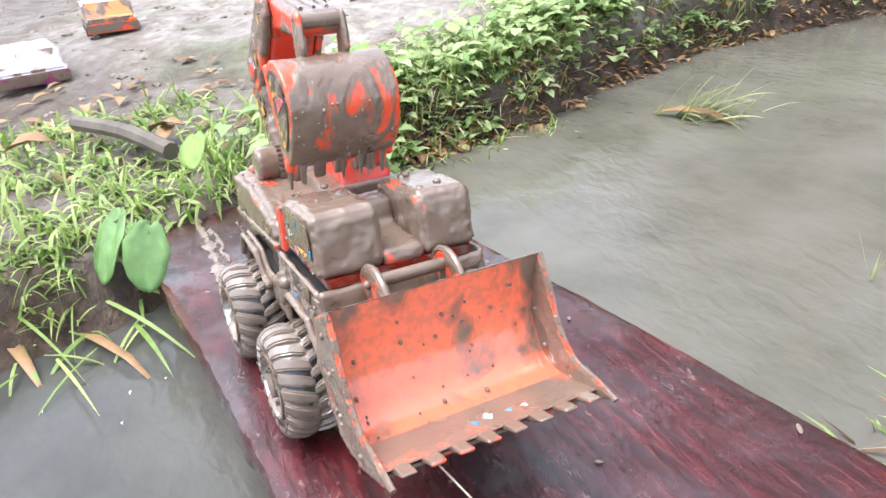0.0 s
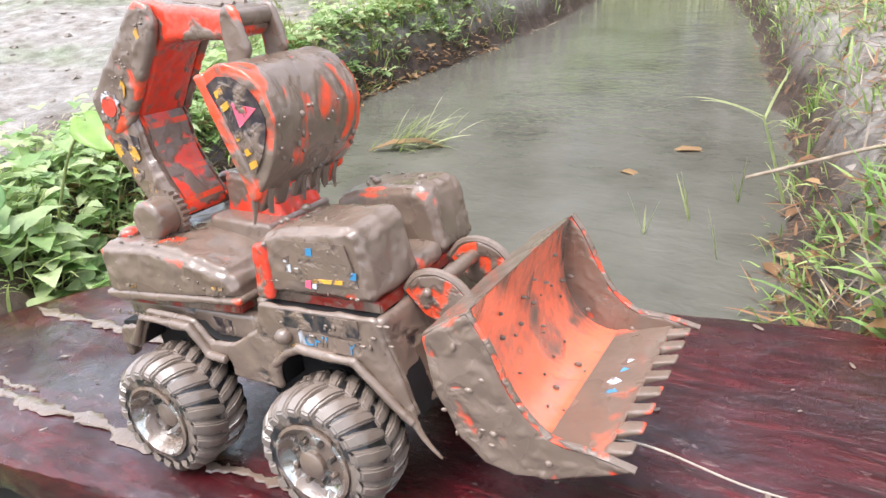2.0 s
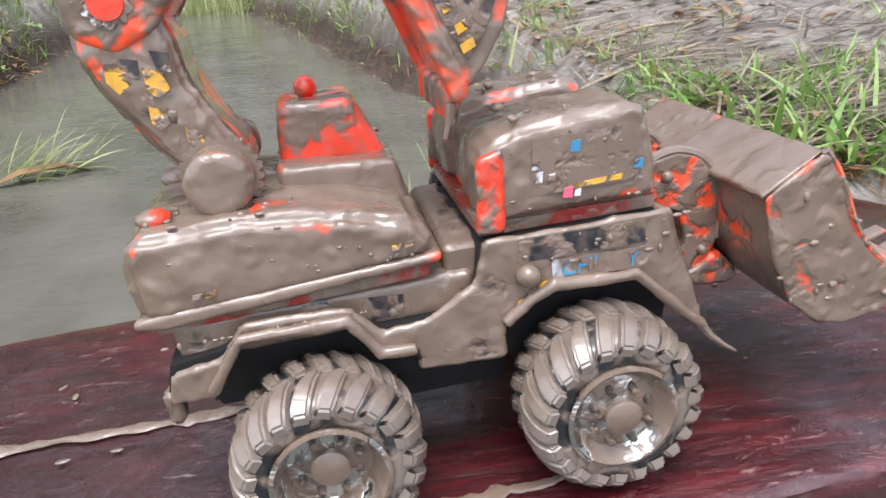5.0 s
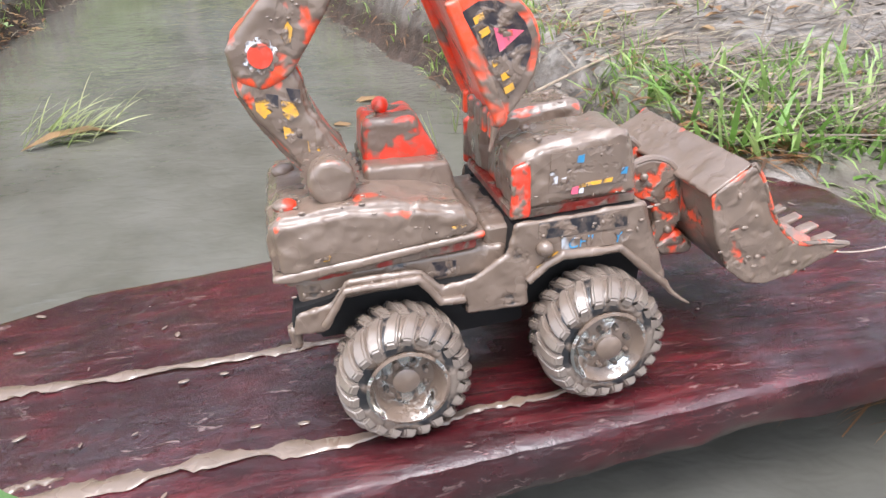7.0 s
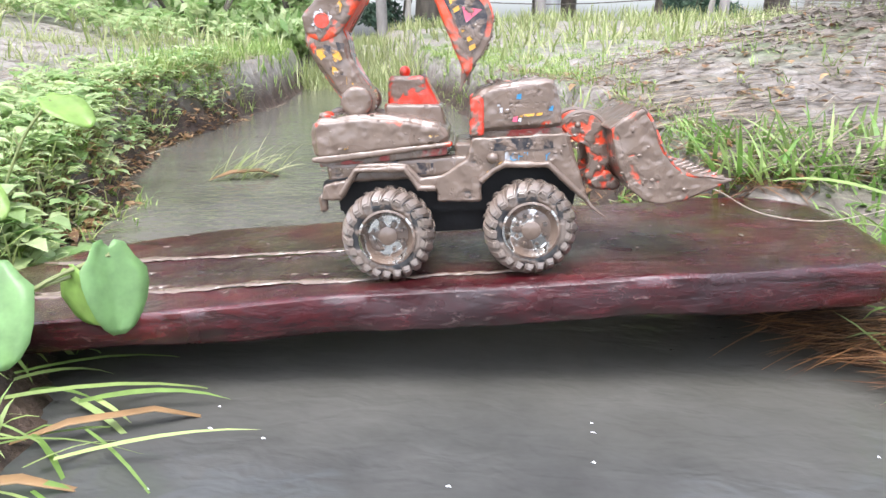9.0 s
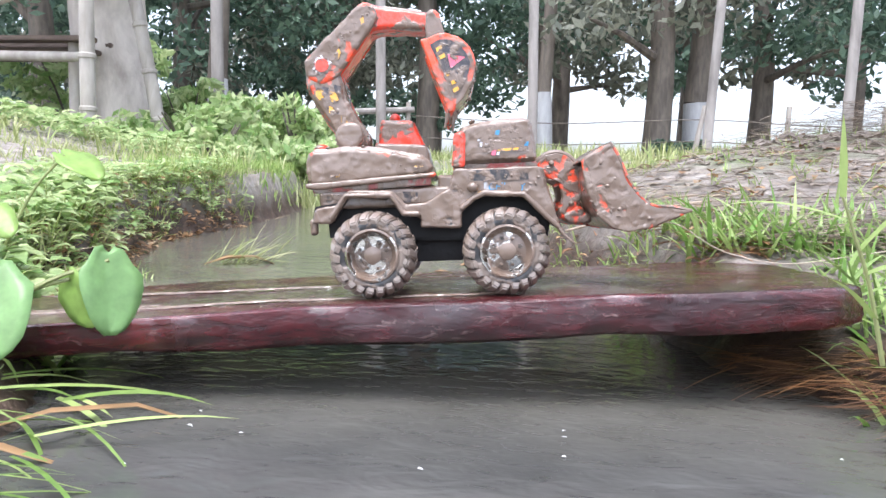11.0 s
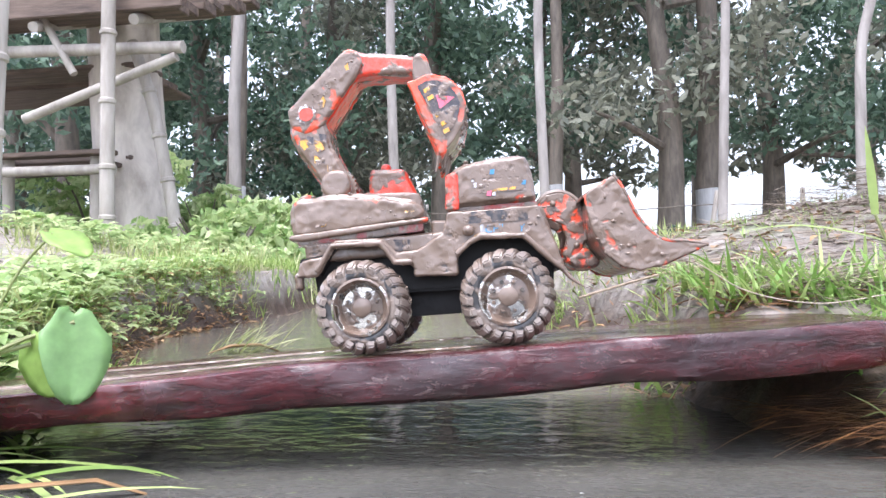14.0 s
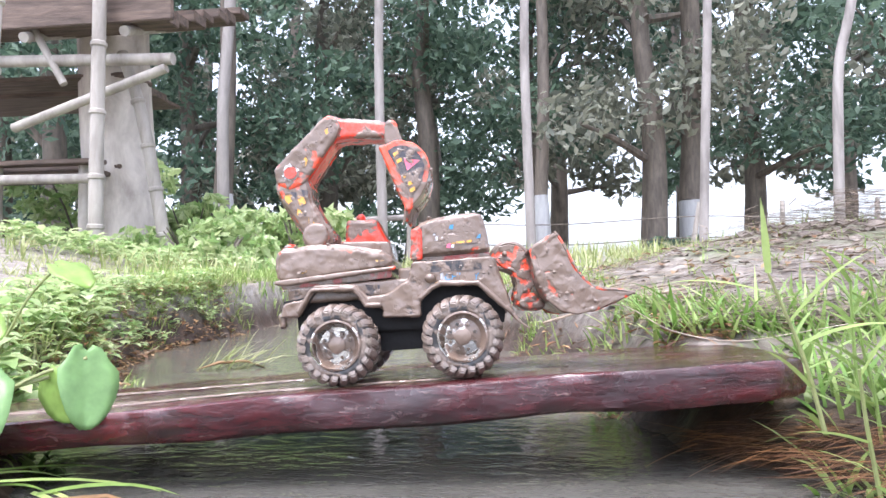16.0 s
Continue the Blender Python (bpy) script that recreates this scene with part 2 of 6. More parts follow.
M_OLDBARK = bark("peeling_bark", (0.32, 0.275, 0.24), (0.66, 0.60, 0.535), 7, (1, 1, 0.5))
M_LIME = bark("limewash", (0.28, 0.285, 0.29), (0.50, 0.505, 0.51), 10)
M_TRUNK = bark("pale_bark", (0.18, 0.162, 0.148), (0.38, 0.35, 0.325), 9)
M_DARKBARK = bark("dark_bark", (0.06, 0.05, 0.04), (0.18, 0.15, 0.12), 14)
M_BOARD = bark("old_board", (0.05, 0.034, 0.026), (0.17, 0.12, 0.092), 16, (0.3, 2, 2))
M_PALEWOOD = bark("pale_wood", (0.42, 0.37, 0.31), (0.66, 0.60, 0.53), 20)
M_CORD = bark("cord", (0.45, 0.36, 0.28), (0.62, 0.53, 0.44), 300, (1, 1, 1))


# ---- building helpers ----
def flat_mesh(name, bm, material, smooth=True):
    me = bpy.data.meshes.new(name)
    bmesh.ops.recalc_face_normals(bm, faces=bm.faces[:])
    bm.to_mesh(me)
    bm.free()
    me.materials.append(material)
    if 1 in {p.material_index for p in me.polygons}:
        me.materials.append(EDGES.get(material.name, material))
    if smooth:
        me.polygons.foreach_set("use_smooth", [True] * len(me.polygons))
        me.set_sharp_from_angle(angle=radians(38))
    return me


CAKED = []


def caked_in_mud(obs):
    """Rounds the parts off under a lumpy coat of mud, and notes on each where the surface bends outwards."""
    for ob, grain, rounds, lump in obs:
        ob.data.materials.clear()
        fine = ob.modifiers.new("fine", "REMESH")
        fine.mode, fine.voxel_size, fine.use_smooth_shade = "VOXEL", grain, True
        soft = ob.modifiers.new("soft", "SMOOTH")
        soft.factor, soft.iterations = 0.5, rounds
    deps = bpy.context.evaluated_depsgraph_get()
    for ob, grain, rounds, lump in obs:
        me = bpy.data.meshes.new_from_object(ob.evaluated_get(deps))
        k = len(me.vertices)
        co, no = np.empty(k * 3), np.empty(k * 3)
        me.vertices.foreach_get("co", co)
        me.vertex_normals.foreach_get("vector", no)
        co, no = co.reshape(-1, 3), no.reshape(-1, 3)
        ed = np.empty(len(me.edges) * 2, int)
        me.edges.foreach_get("vertices", ed)
        a, b = ed[::2], ed[1::2]
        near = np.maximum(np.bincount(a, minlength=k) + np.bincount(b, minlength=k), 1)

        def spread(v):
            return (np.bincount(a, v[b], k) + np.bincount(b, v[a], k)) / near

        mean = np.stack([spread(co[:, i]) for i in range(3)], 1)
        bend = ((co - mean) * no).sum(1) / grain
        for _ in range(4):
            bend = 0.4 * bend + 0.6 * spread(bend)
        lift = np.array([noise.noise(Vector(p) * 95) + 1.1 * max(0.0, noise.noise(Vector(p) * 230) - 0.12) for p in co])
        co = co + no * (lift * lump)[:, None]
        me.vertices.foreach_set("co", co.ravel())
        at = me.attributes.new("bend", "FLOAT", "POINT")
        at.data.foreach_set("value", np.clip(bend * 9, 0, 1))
        me.polygons.foreach_set("use_smooth", [True] * len(me.polygons))
        me.materials.append(bpy.data.materials[ob["coat"]])
        del ob["coat"]
        ob.modifiers.clear()
        ob.data = me


SOFT_PARTS = {"upper_body": (0.0010, 5, 0.0009), "hull_lip": (0.0008, 4, 0.0005), "cab_hump": (0.0010, 4, 0.0009), "cab_middle": (0.0010, 4, 0.0005), "side_skirt": (0.0007, 4, 0.0007), "front_panel": (0.0008, 4, 0.0006), "rear_deck": (0.0010, 3, 0.0006), "deck_riser": (0.0010, 4, 0.0008), "boom_plate": (0.0008, 4, 0.0009), "elbow_cheek": (0.0008, 4, 0.0009), "stick_cap": (0.0008, 5, 0.0008), "engine_box": (0.0009, 5, 0.0006), "engine_deck": (0.0009, 5, 0.0006), "boom_drum": (0.0008, 5, 0.0005), "bumper_hook": (0.0007, 5, 0.0006), "scoop_side": (0.0006, 3, 0.0009), "scoop_brow": (0.0007, 3, 0.0005), "bucket_ear": (0.0007, 4, 0.0005), "bucket_rim": (0.0006, 4, 0.0004), "bucket_side": (0.0006, 3, 0.0004), "digging_bucket": (0.0006, 3, 0.0005), "arch_rim": (0.0006, 3, 0.0007), "loader_arm": (0.0006, 4, 0.0005), "cab_pillar": (0.0007, 4, 0.0005), "stick": (0.0010, 4, 0.0005), "tooth": (0.0005, 3, 0.0004), "loader_link": (0.0008, 4, 0.0008)}


def part(name, bm, material, parent=None, label=""):
    ob = new(name, flat_mesh(name, bm, material))
    if name in SOFT_PARTS:
        ob["coat"] = material.name
        CAKED.append((ob, *SOFT_PARTS[name]))
    if parent:
        ob.parent = parent
    if label:
        tagged(ob, label)
    return ob


def thing(name, label, category, m=None, group="", kind=""):
    ob = new(name)
    ob.empty_display_size = 0.02
    if m is not None:
        ob.matrix_world = m
    return tagged(ob, label, category, group, kind)


def bevelled(bm, width, segments=2):
    if width:
        made = bmesh.ops.bevel(bm, geom=bm.edges[:], offset=width, segments=segments, affect="EDGES", clamp_overlap=True)
        for face in made["faces"]:
            face.material_index = 1
    return bm


def prism(profile, y0, y1, bevel=0.0015, segments=2, taper=1.0, centre=None):
    """A side profile of (x, z) points, drawn out from y0 to y1; the far side may be scaled by taper round centre."""
    bm = bmesh.new()
    a = [bm.verts.new((x, y0, z)) for x, z in profile]
    cx, cz = centre or (0, 0)
    b = [bm.verts.new((cx + (x - cx) * taper, y1, cz + (z - cz) * taper)) for x, z in profile]
    bm.faces.new(a)
    bm.faces.new(b[::-1])
    k = len(a)
    for i in range(k):
        bm.faces.new((a[i], b[i], b[(i + 1) % k], a[(i + 1) % k]))
    bmesh.ops.recalc_face_normals(bm, faces=bm.faces[:])
    return bevelled(bm, bevel, segments)


def box(x0, x1, y0, y1, z0, z1, bevel=0.001, segments=2):
    return prism([(x0, z0), (x1, z0), (x1, z1), (x0, z1)], y0, y1, bevel, segments)


def rod(a, b, r0, r1=None, sides=12, bm=None):
    bm = bm or bmesh.new()
    a, b = Vector(a), Vector(b)
    q = (b - a).to_track_quat("Z", "Y").to_matrix()
    r1 = r0 if r1 is None else r1
    rings = []
    for c, r in ((a, r0), (b, r1)):
        rings.append([bm.verts.new(c + q @ Vector((r * math.cos(2 * math.pi * k / sides), r * math.sin(2 * math.pi * k / sides), 0))) for k in range(sides)])
    for k in range(sides):
        bm.faces.new((rings[0][k], rings[0][(k + 1) % sides], rings[1][(k + 1) % sides], rings[1][k]))
    bm.faces.new(rings[0][::-1])
    bm.faces.new(rings[1])
    return bm


def lathe(profile, sides=40, centre=(0, 0, 0), caps=True):
    """Turns (radius, y) points round the y axis through centre."""
    bm = bmesh.new()
    rings = []
    for r, y in profile:
        rings.append([bm.verts.new((centre[0] + r * math.cos(2 * math.pi * k / sides), centre[1] + y, centre[2] + r * math.sin(2 * math.pi * k / sides))) for k in range(sides)])
    for p, q in zip(rings, rings[1:]):
        for k in range(sides):
            bm.faces.new((p[k], p[(k + 1) % sides], q[(k + 1) % sides], q[k]))
    for ring in (rings[0], rings[-1]):
        if caps and len({tuple(round(c, 6) for c in v.co) for v in ring}) > 2:
            bm.faces.new(ring)
    return bm


def ball(c, r, squash=1.0, detail=2):
    bm = bmesh.new()
    detail = max(detail, 2)
    bmesh.ops.create_icosphere(bm, subdivisions=detail, radius=r, matrix=Matrix.Translation(c) @ Matrix.Diagonal((1, 1, squash, 1)))
    return bm


def clod(c, r, squash=1.0, detail=2):
    """A low uneven lump of mud."""
    h = abs(math.sin(c[0] * 9137 + c[2] * 5171))
    bm = bmesh.new()
    bmesh.ops.create_icosphere(bm, subdivisions=2, radius=r * 0.8, matrix=Matrix.Translation(c) @ Matrix.Diagonal((0.7 + 0.9 * h, 0.75, 0.6 + 0.8 * (1 - h) * squash, 1)))
    return bm


def tube(points, radii, sides=8):
    """A bent stem through the points, of the radii given there."""
    bm = bmesh.new()
    pts = [Vector(p) for p in points]
    rings = []
    way = (pts[-1] - pts[0]).normalized()
    ref = Vector((1, 0, 0)) if abs(way.x) < 0.7 else Vector((0, 1, 0))
    for i, p in enumerate(pts):
        d = (pts[min(i + 1, len(pts) - 1)] - pts[max(i - 1, 0)]).normalized()
        u = (ref - d * d.dot(ref)).normalized()
        ref, v = u, d.cross(u)
        rings.append([bm.verts.new(p + (u * math.cos(2 * math.pi * k / sides) + v * math.sin(2 * math.pi * k / sides)) * radii[i]) for k in range(sides)])
    for a, b in zip(rings, rings[1:]):
        for k in range(sides):
            bm.faces.new((a[k], a[(k + 1) % sides], b[(k + 1) % sides], b[k]))
    bm.faces.new(rings[0][::-1])
    bm.faces.new(rings[-1])
    return bm


def lerp_at(table, v):
    xs, ys = zip(*table)
    return float(np.interp(v, xs, ys))


# ---- ground and water ----
WATER_Z = -0.1
LEFT_EDGE = [(-3, -0.9), (-1.2, -0.42), (-0.6, -0.27), (-0.3, -0.19), (-0.1, -0.215), (0.04, -0.31), (0.2, -0.45), (0.45, -0.5), (0.65, -0.62), (0.95, -0.73), (1.3, -0.765), (1.9, -0.81), (2.3, -0.9), (3.8, -1.25), (6, -1.7), (12, -3.2)]
RIGHT_EDGE = [(-3, 0.9), (-1.2, 0.8), (-0.6, 0.58), (-0.2, 0.48), (-0.1, 0.40), (-0.04, 0.34), (0.02, 0.295), (0.1, 0.225), (0.33, 0.15), (0.6, 0.11), (0.85, 0.07), (1.13, -0.02), (1.55, -0.13), (2.2, -0.33), (2.9, -0.57), (4.1, -0.78), (6, -1.3), (12, -2.9)]
LEFT_TOP = [(-3, 0.0), (-0.3, -0.05), (0.1, -0.05), (0.5, -0.005), (0.9, 0.035), (2.0, 0.06), (6, 0.08)]
RIGHT_TOP = [(-3, 0.0), (-0.3, -0.05), (0.1, -0.045), (0.3, -0.01), (0.6, 0.02), (1.2, 0.04), (6, 0.06)]


def smooth(v):
    v = min(1.0, max(0.0, v))
    return v * v * (3 - 2 * v)


def height(x, y):
    """The ground's height."""
    xl, xr = lerp_at(LEFT_EDGE, y), lerp_at(RIGHT_EDGE, y)
    n1 = noise.noise((x * 3.1, y * 3.1, 0.3))
    n2 = noise.noise((x * 14, y * 14, 2.0))
    wob = 0.022 * noise.noise((x * 7, y * 7, 5.0)) + 0.012 * noise.noise((x * 24, y * 24, 1.0))
    d = max(xl - x, x - xr) + wob
    head = WATER_Z - 0.06 + 0.22 * smooth((y - 3.3) / 1.0) + 0.02 * n1
    if d < 0:
        return max(head, WATER_Z - 0.006 - 0.05 * smooth(-d / 0.1))
    left = x < (xl + xr) / 2
    top = lerp_at(LEFT_TOP if left else RIGHT_TOP, y)
    z = WATER_Z - 0.006 + (top - WATER_Z + 0.006) * smooth(d / 0.075)
    if left:
        z += 0.11 * smooth((d - 0.1) / 1.1) * smooth((y + 0.6) / 1.5) + 0.16 * smooth((d - 0.8) / 1.2) * smooth((y - 0.8) / 2)
    else:
        z += 0.05 * smooth((d - 0.08) / 0.8)
        z += 0.10 * math.exp(-(((x - 0.85) / 0.42) ** 2 + ((y - 1.45) / 0.4) ** 2))
        z += 0.045 * math.exp(-(((x - 0.42) / 0.16) ** 2 + ((y - 0.95) / 0.2) ** 2))
        z += 0.12 * smooth((y - 2) / 3)
    far = smooth((math.hypot(x, y) - 9) / 12)
    z = z * (1 - far) + 0.12 * far
    return max(head, z + (0.022 * n1 + 0.008 * n2) * smooth(d / 0.15))


def axis_steps(lo, hi, fine_lo, fine_hi, step, grow):
    out = list(np.arange(fine_lo, fine_hi, step))
    v, s = fine_hi, step
    while v < hi:
        out.append(v)
        s *= grow
        v += s
    out.append(hi)
    v, s = fine_lo, step
    while v > lo:
        s *= grow
        v -= s
        out.insert(0, max(v, lo))
    return out


def build_ground():
    xs = axis_steps(-900, 900, -1.5, 1.3, 0.018, 1.10)
    ys = axis_steps(-900, 900, -0.7, 2.2, 0.02, 1.10)
    verts = [(x, y, height(x, y)) for y in ys for x in xs]
    w = len(xs)
    faces = [(j * w + i, j * w + i + 1, (j + 1) * w + i + 1, (j + 1) * w + i) for j in range(len(ys) - 1) for i in range(w - 1)]
    me = bpy.data.meshes.new("ground")
    me.from_pydata(verts, [], faces)
    me.materials.append(M_GROUND)
    me.polygons.foreach_set("use_smooth", [True] * len(me.polygons))
    tagged(new("ground", me), "wet muddy earth banks with patches of grass", "ground", kind="structure")


def build_water():
    ys = [-900, -200, -40, -12, -6] + [-3 + 0.06 * k for k in range(250)] + [14, 40, 200, 900]
    verts, faces = [], []
    for y in ys:
        xl, xr = lerp_at(LEFT_EDGE, y) - 0.06, lerp_at(RIGHT_EDGE, y) + 0.06
        for k in range(13):
            verts.append((xl + (xr - xl) * k / 12, y, WATER_Z))
    for j in range(len(ys) - 1):
        for k in range(12):
            a = j * 13 + k
            faces.append((a, a + 1, a + 14, a + 13))
    me = bpy.data.meshes.new("water")
    me.from_pydata(verts, [], faces)
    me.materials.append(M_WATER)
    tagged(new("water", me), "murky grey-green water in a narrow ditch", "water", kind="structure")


build_ground()
build_water()

# ---- the plank ----
AX = Vector((1, 0, 0.065)).normalized()
AY = Vector((0, 1, -0.035))
AY = (AY - AX * AX.dot(AY)).normalized()
AZ = AX.cross(AY)
DECK = Matrix(((AX.x, AY.x, AZ.x, 0), (AX.y, AY.y, AZ.y, 0), (AX.z, AY.z, AZ.z, -0.031), (0, 0, 0, 1)))
TRUCK = Matrix.Translation((0, 0.061, -0.00213)) @ DECK @ pose(0, 0, 0, 0, 0, 6)
OUTLINE = [(-0.30, -0.064), (-0.2, -0.054), (-0.07, -0.033), (0.065, -0.015), (0.166, -0.002), (0.262, 0.012), (0.284, 0.03), (0.29, 0.12), (0.284, 0.2), (0.262, 0.248), (0.2, 0.254), (0.02, 0.229), (-0.15, 0.2), (-0.25, 0.187), (-0.30, 0.163), (-0.345, 0.115), (-0.372, 0.06), (-0.372, 0.0), (-0.345, -0.05)]


def droop(x, y):
    """How far the plank's low end is bent down to fit the camera's view."""
    return 0.006 * smooth((-0.06 - x) / 0.22) * (1 - 0.6 * smooth((y + 0.06) / 0.2))


def build_plank():
    pts = [Vector(p) for p in OUTLINE]
    fine = []
    for a, b in zip(pts, pts[1:] + pts[:1]):
        k = max(2, int((b - a).length / 0.006))
        fine += [a + (b - a) * i / k for i in range(k)]
    c = sum(fine, Vector((0, 0))) / len(fine)
    bm = bmesh.new()
    rings = []
    for z, inset, rough in ((0.0, 0.010, 0), (-0.0005, 0.0030, 0.0010), (-0.0022, 0.0006, 0.0020), (-0.007, 0.0, 0.0022), (-0.013, 0.0, 0.0026), (-0.020, 0.0004, 0.003), (-0.025, 0.003, 0.003), (-0.028, 0.009, 0.002)):
        ring = []
        for p in fine:
            d = (p - c).normalized()
            wave = noise.noise((p.x * 26, p.y * 26, z * 60)) * 0.7 + noise.noise((p.x * 95, p.y * 95, z * 150)) * 0.5
            q = p - d * inset + d * wave * rough * 1.5
            ring.append(bm.verts.new((q.x, q.y, z * (1 - 0.2 * smooth((-0.05 - p.x) / 0.2)) - droop(p.x, p.y) + 0.0012 * noise.noise((p.x * 12, p.y * 12, 4.0)) * (1 if z > -0.02 else 2.5))))
        rings.append(ring)
    k = len(fine)
    for a, b in zip(rings, rings[1:]):
        for i in range(k):
            bm.faces.new((a[i], b[i], b[(i + 1) % k], a[(i + 1) % k]))
    for ring in (rings[0], rings[-1]):
        face = bm.faces.new(ring)
        cap = bmesh.ops.triangulate(bm, faces=[face])["faces"]
        if ring is rings[0]:
            edge = set(ring)
            for axis, cuts in (((1, 0, 0), np.arange(-0.36, 0.28, 0.02)), ((0, 1, 0), np.arange(-0.05, 0.25, 0.02))):
                for cut in cuts:
                    geom = {g2 for f in bm.faces if all(abs(v.co.z) < 0.0078 and (v in edge or v.tag) for v in f.verts) for g2 in (f, *f.edges, *f.verts)}
                    made = bmesh.ops.bisect_plane(bm, geom=list(geom), plane_co=Vector(axis) * float(cut), plane_no=axis)
                    for g2 in made["geom_cut"]:
                        if isinstance(g2, bmesh.types.BMVert) and g2 not in edge:
                            g2.tag = True
            for v in bm.verts:
                if v.tag:
                    v.co.z = -droop(v.co.x, v.co.y) + 0.0012 * noise.noise((v.co.x * 12, v.co.y * 12, 4.0))
    ob = part("plank", bm, M_WOOD)
    ob.matrix_world = DECK
    tagged(ob, "wet reddish-brown wooden plank laid over the ditch", "plank")


def mud_streak(a, b, width, seed):
    """A thin ragged strip of mud on the plank from a to b."""
    a, b = Vector(a), Vector(b)
    d, k = (b - a), 90
    side = Vector((-d.y, d.x)).normalized()
    bm = bmesh.new()
    rows = []
    for i in range(k + 1):
        f = i / k
        p = a + d * f
        w = width * (0.55 + 0.9 * abs(noise.noise((f * 9, seed, 0.0)))) * (smooth(f * 12) * smooth((1 - f) * 12)) * (0.35 + 0.65 * smooth(0.5 + 2.4 * noise.noise((f * 15, seed, 3.0))))
        shift = side * 0.004 * noise.noise((f * 5, seed, 7.0))
        row = []
        for u, z in ((-1.0, 0.0), (-0.75, 0.0009), (0.0, 0.0012), (0.75, 0.0009), (1.0, 0.0)):
            jag = 1 + 0.5 * noise.noise((f * 60, seed, u * 3.0))
            q = p + shift + side * u * w * jag
            row.append(bm.verts.new((q.x, q.y, z + 0.0006 - droop(q.x, q.y))))
        rows.append(row)
    for r, s in zip(rows, rows[1:]):
        for i in range(4):
            bm.faces.new((r[i], s[i], s[i + 1], r[i + 1]))
    ob = part("mud_track", bm, M_MUD)
    ob.matrix_world = DECK
    tagged(ob, "thin pale streak of wet mud on the plank", "mud", group="mud tracks on the plank")


build_plank()
mud_streak((-0.35, 0.076), (-0.03, 0.084), 0.0068, 1.0)
mud_streak((-0.34, -0.012), (-0.045, 0.001), 0.0085, 5.0)
mud_streak((-0.06, 0.002), (0.05, 0.012), 0.0042, 9.0)
mud_streak((-0.06, 0.137), (0.04, 0.148), 0.0042, 12.0)
mud_streak((-0.30, -0.002), (-0.20, 0.004), 0.0045, 21.0)

# ---- the toy ----
truck = thing("toy_truck", "mud-caked orange plastic toy truck with excavator arm and front scoop", "toy truck", TRUCK)


def lug(s):
    """One rubber cleat of the tread, at the wheel's +x, on the side s of the tyre."""
    R, bm, ring = 0.0275, bmesh.new(), []
    for yy, r0, half in ((-0.0005, R - 0.002, 0.0027), (0.006, R - 0.001, 0.0032), (0.0125, R - 0.003, 0.0035), (0.0153, R - 0.0065, 0.0030)):
        lean, top, quad = 0.0026 * yy / 0.015, (0.0036 if yy < 0.014 else 0.0034), []
        for u, h in ((-half, 0), (-half * 0.75, top), (half * 0.75, top), (half, 0)):
            quad.append(bm.verts.new((r0 + h, s * (yy + h * (0.25 if yy > 0.014 else 0)), u + lean * 2)))
        ring.append(quad)
    for p, q in zip(ring, ring[1:]):
        for i in range(3):
            bm.faces.new((p[i], q[i], q[i + 1], p[i + 1]))
    bm.faces.new(ring[0])
    bm.faces.new(ring[-1])
    bevelled(bm, 0.0008, 2)
    me = flat_mesh("tread_lug", bm, M_CLEAT)
    me.polygons.foreach_set("material_index", [0] * len(me.polygons))
    return me


M_BOLT = muddy("bolt_mud", (0.05, 0.045, 0.04), 0.5, scale=200)
LUGS = {s: lug(s) for s in (-1, 1)}


def wheel(x, y, side, deep):
    """A knobbly tyre on a dished rim; side is -1 for the side towards negative y."""
    R, W = 0.0275, 0.030
    prof = [(0.0175, -W / 2 + 0.001), (0.0195, -W / 2), (0.0235, -W / 2 + 0.0005), (0.0262, -W / 2 + 0.003), (R, -W / 2 + 0.008), (R + 0.0004, 0), (R, W / 2 - 0.008), (0.0262, W / 2 - 0.003), (0.0235, W / 2 - 0.0005), (0.0195, W / 2), (0.0175, W / 2 - 0.001), (0.0172, 0), (0.0175, -W / 2 + 0.001)]
    bm = lathe(prof, 48, caps=False)
    w = part("wheel", bm, M_TYRE, truck, "chunky black tyre caked with grey mud")
    w.name = "wheel"
    w.matrix_local = pose(x, y, 0.0303, 0, 25 if side < 0 else 40, 0)
    for k in range(22):
        for s in (-1, 1):
            cleat = new("tread_lug", LUGS[s])
            cleat.parent = w
            cleat.matrix_local = pose(0, 0, 0, 0, 360 * (k + (0.5 if s > 0 else 0)) / 22, 0)
    o = side * W / 2
    din = -side
    depth = 0.0085 if deep else 0.0035
    rim = [(0.0178, o - side * 0.001), (0.0182, o + side * 0.0008), (0.0168, o + side * 0.0012), (0.0155, o + din * 0.001), (0.0140, o + din * depth * 0.8), (0.0128, o + din * depth), (0.0070, o + din * depth * (1.0 if deep else 0.55)), (0.0, o + din * depth * (1.0 if deep else 0.5))]
    part("rim", lathe(rim, 40, caps=False), M_RIM, w, "silvery dished rim smeared with mud")
    base = o + din * depth * (0.95 if deep else 0.6)
    part("hub", lathe([(0.0056, base), (0.0060, base - din * 0.0028), (0.0050, base - din * 0.0036), (0.0, base - din * 0.0038)], 24), M_MUD, w)
    for k in range(8):
        a = 2 * math.pi * k / 8
        part("bolt", rod((0.0096 * math.cos(a), base + din * 0.001, 0.0096 * math.sin(a)), (0.0096 * math.cos(a), base - din * 0.0026, 0.0096 * math.sin(a)), 0.0016, 0.0012, 8), M_BOLT, w)
    return w


for wx, deep in ((-0.0485, True), (0.0425, False)):
    wheel(wx, -0.0515, -1, deep)
    wheel(wx, 0.0515, 1, deep)

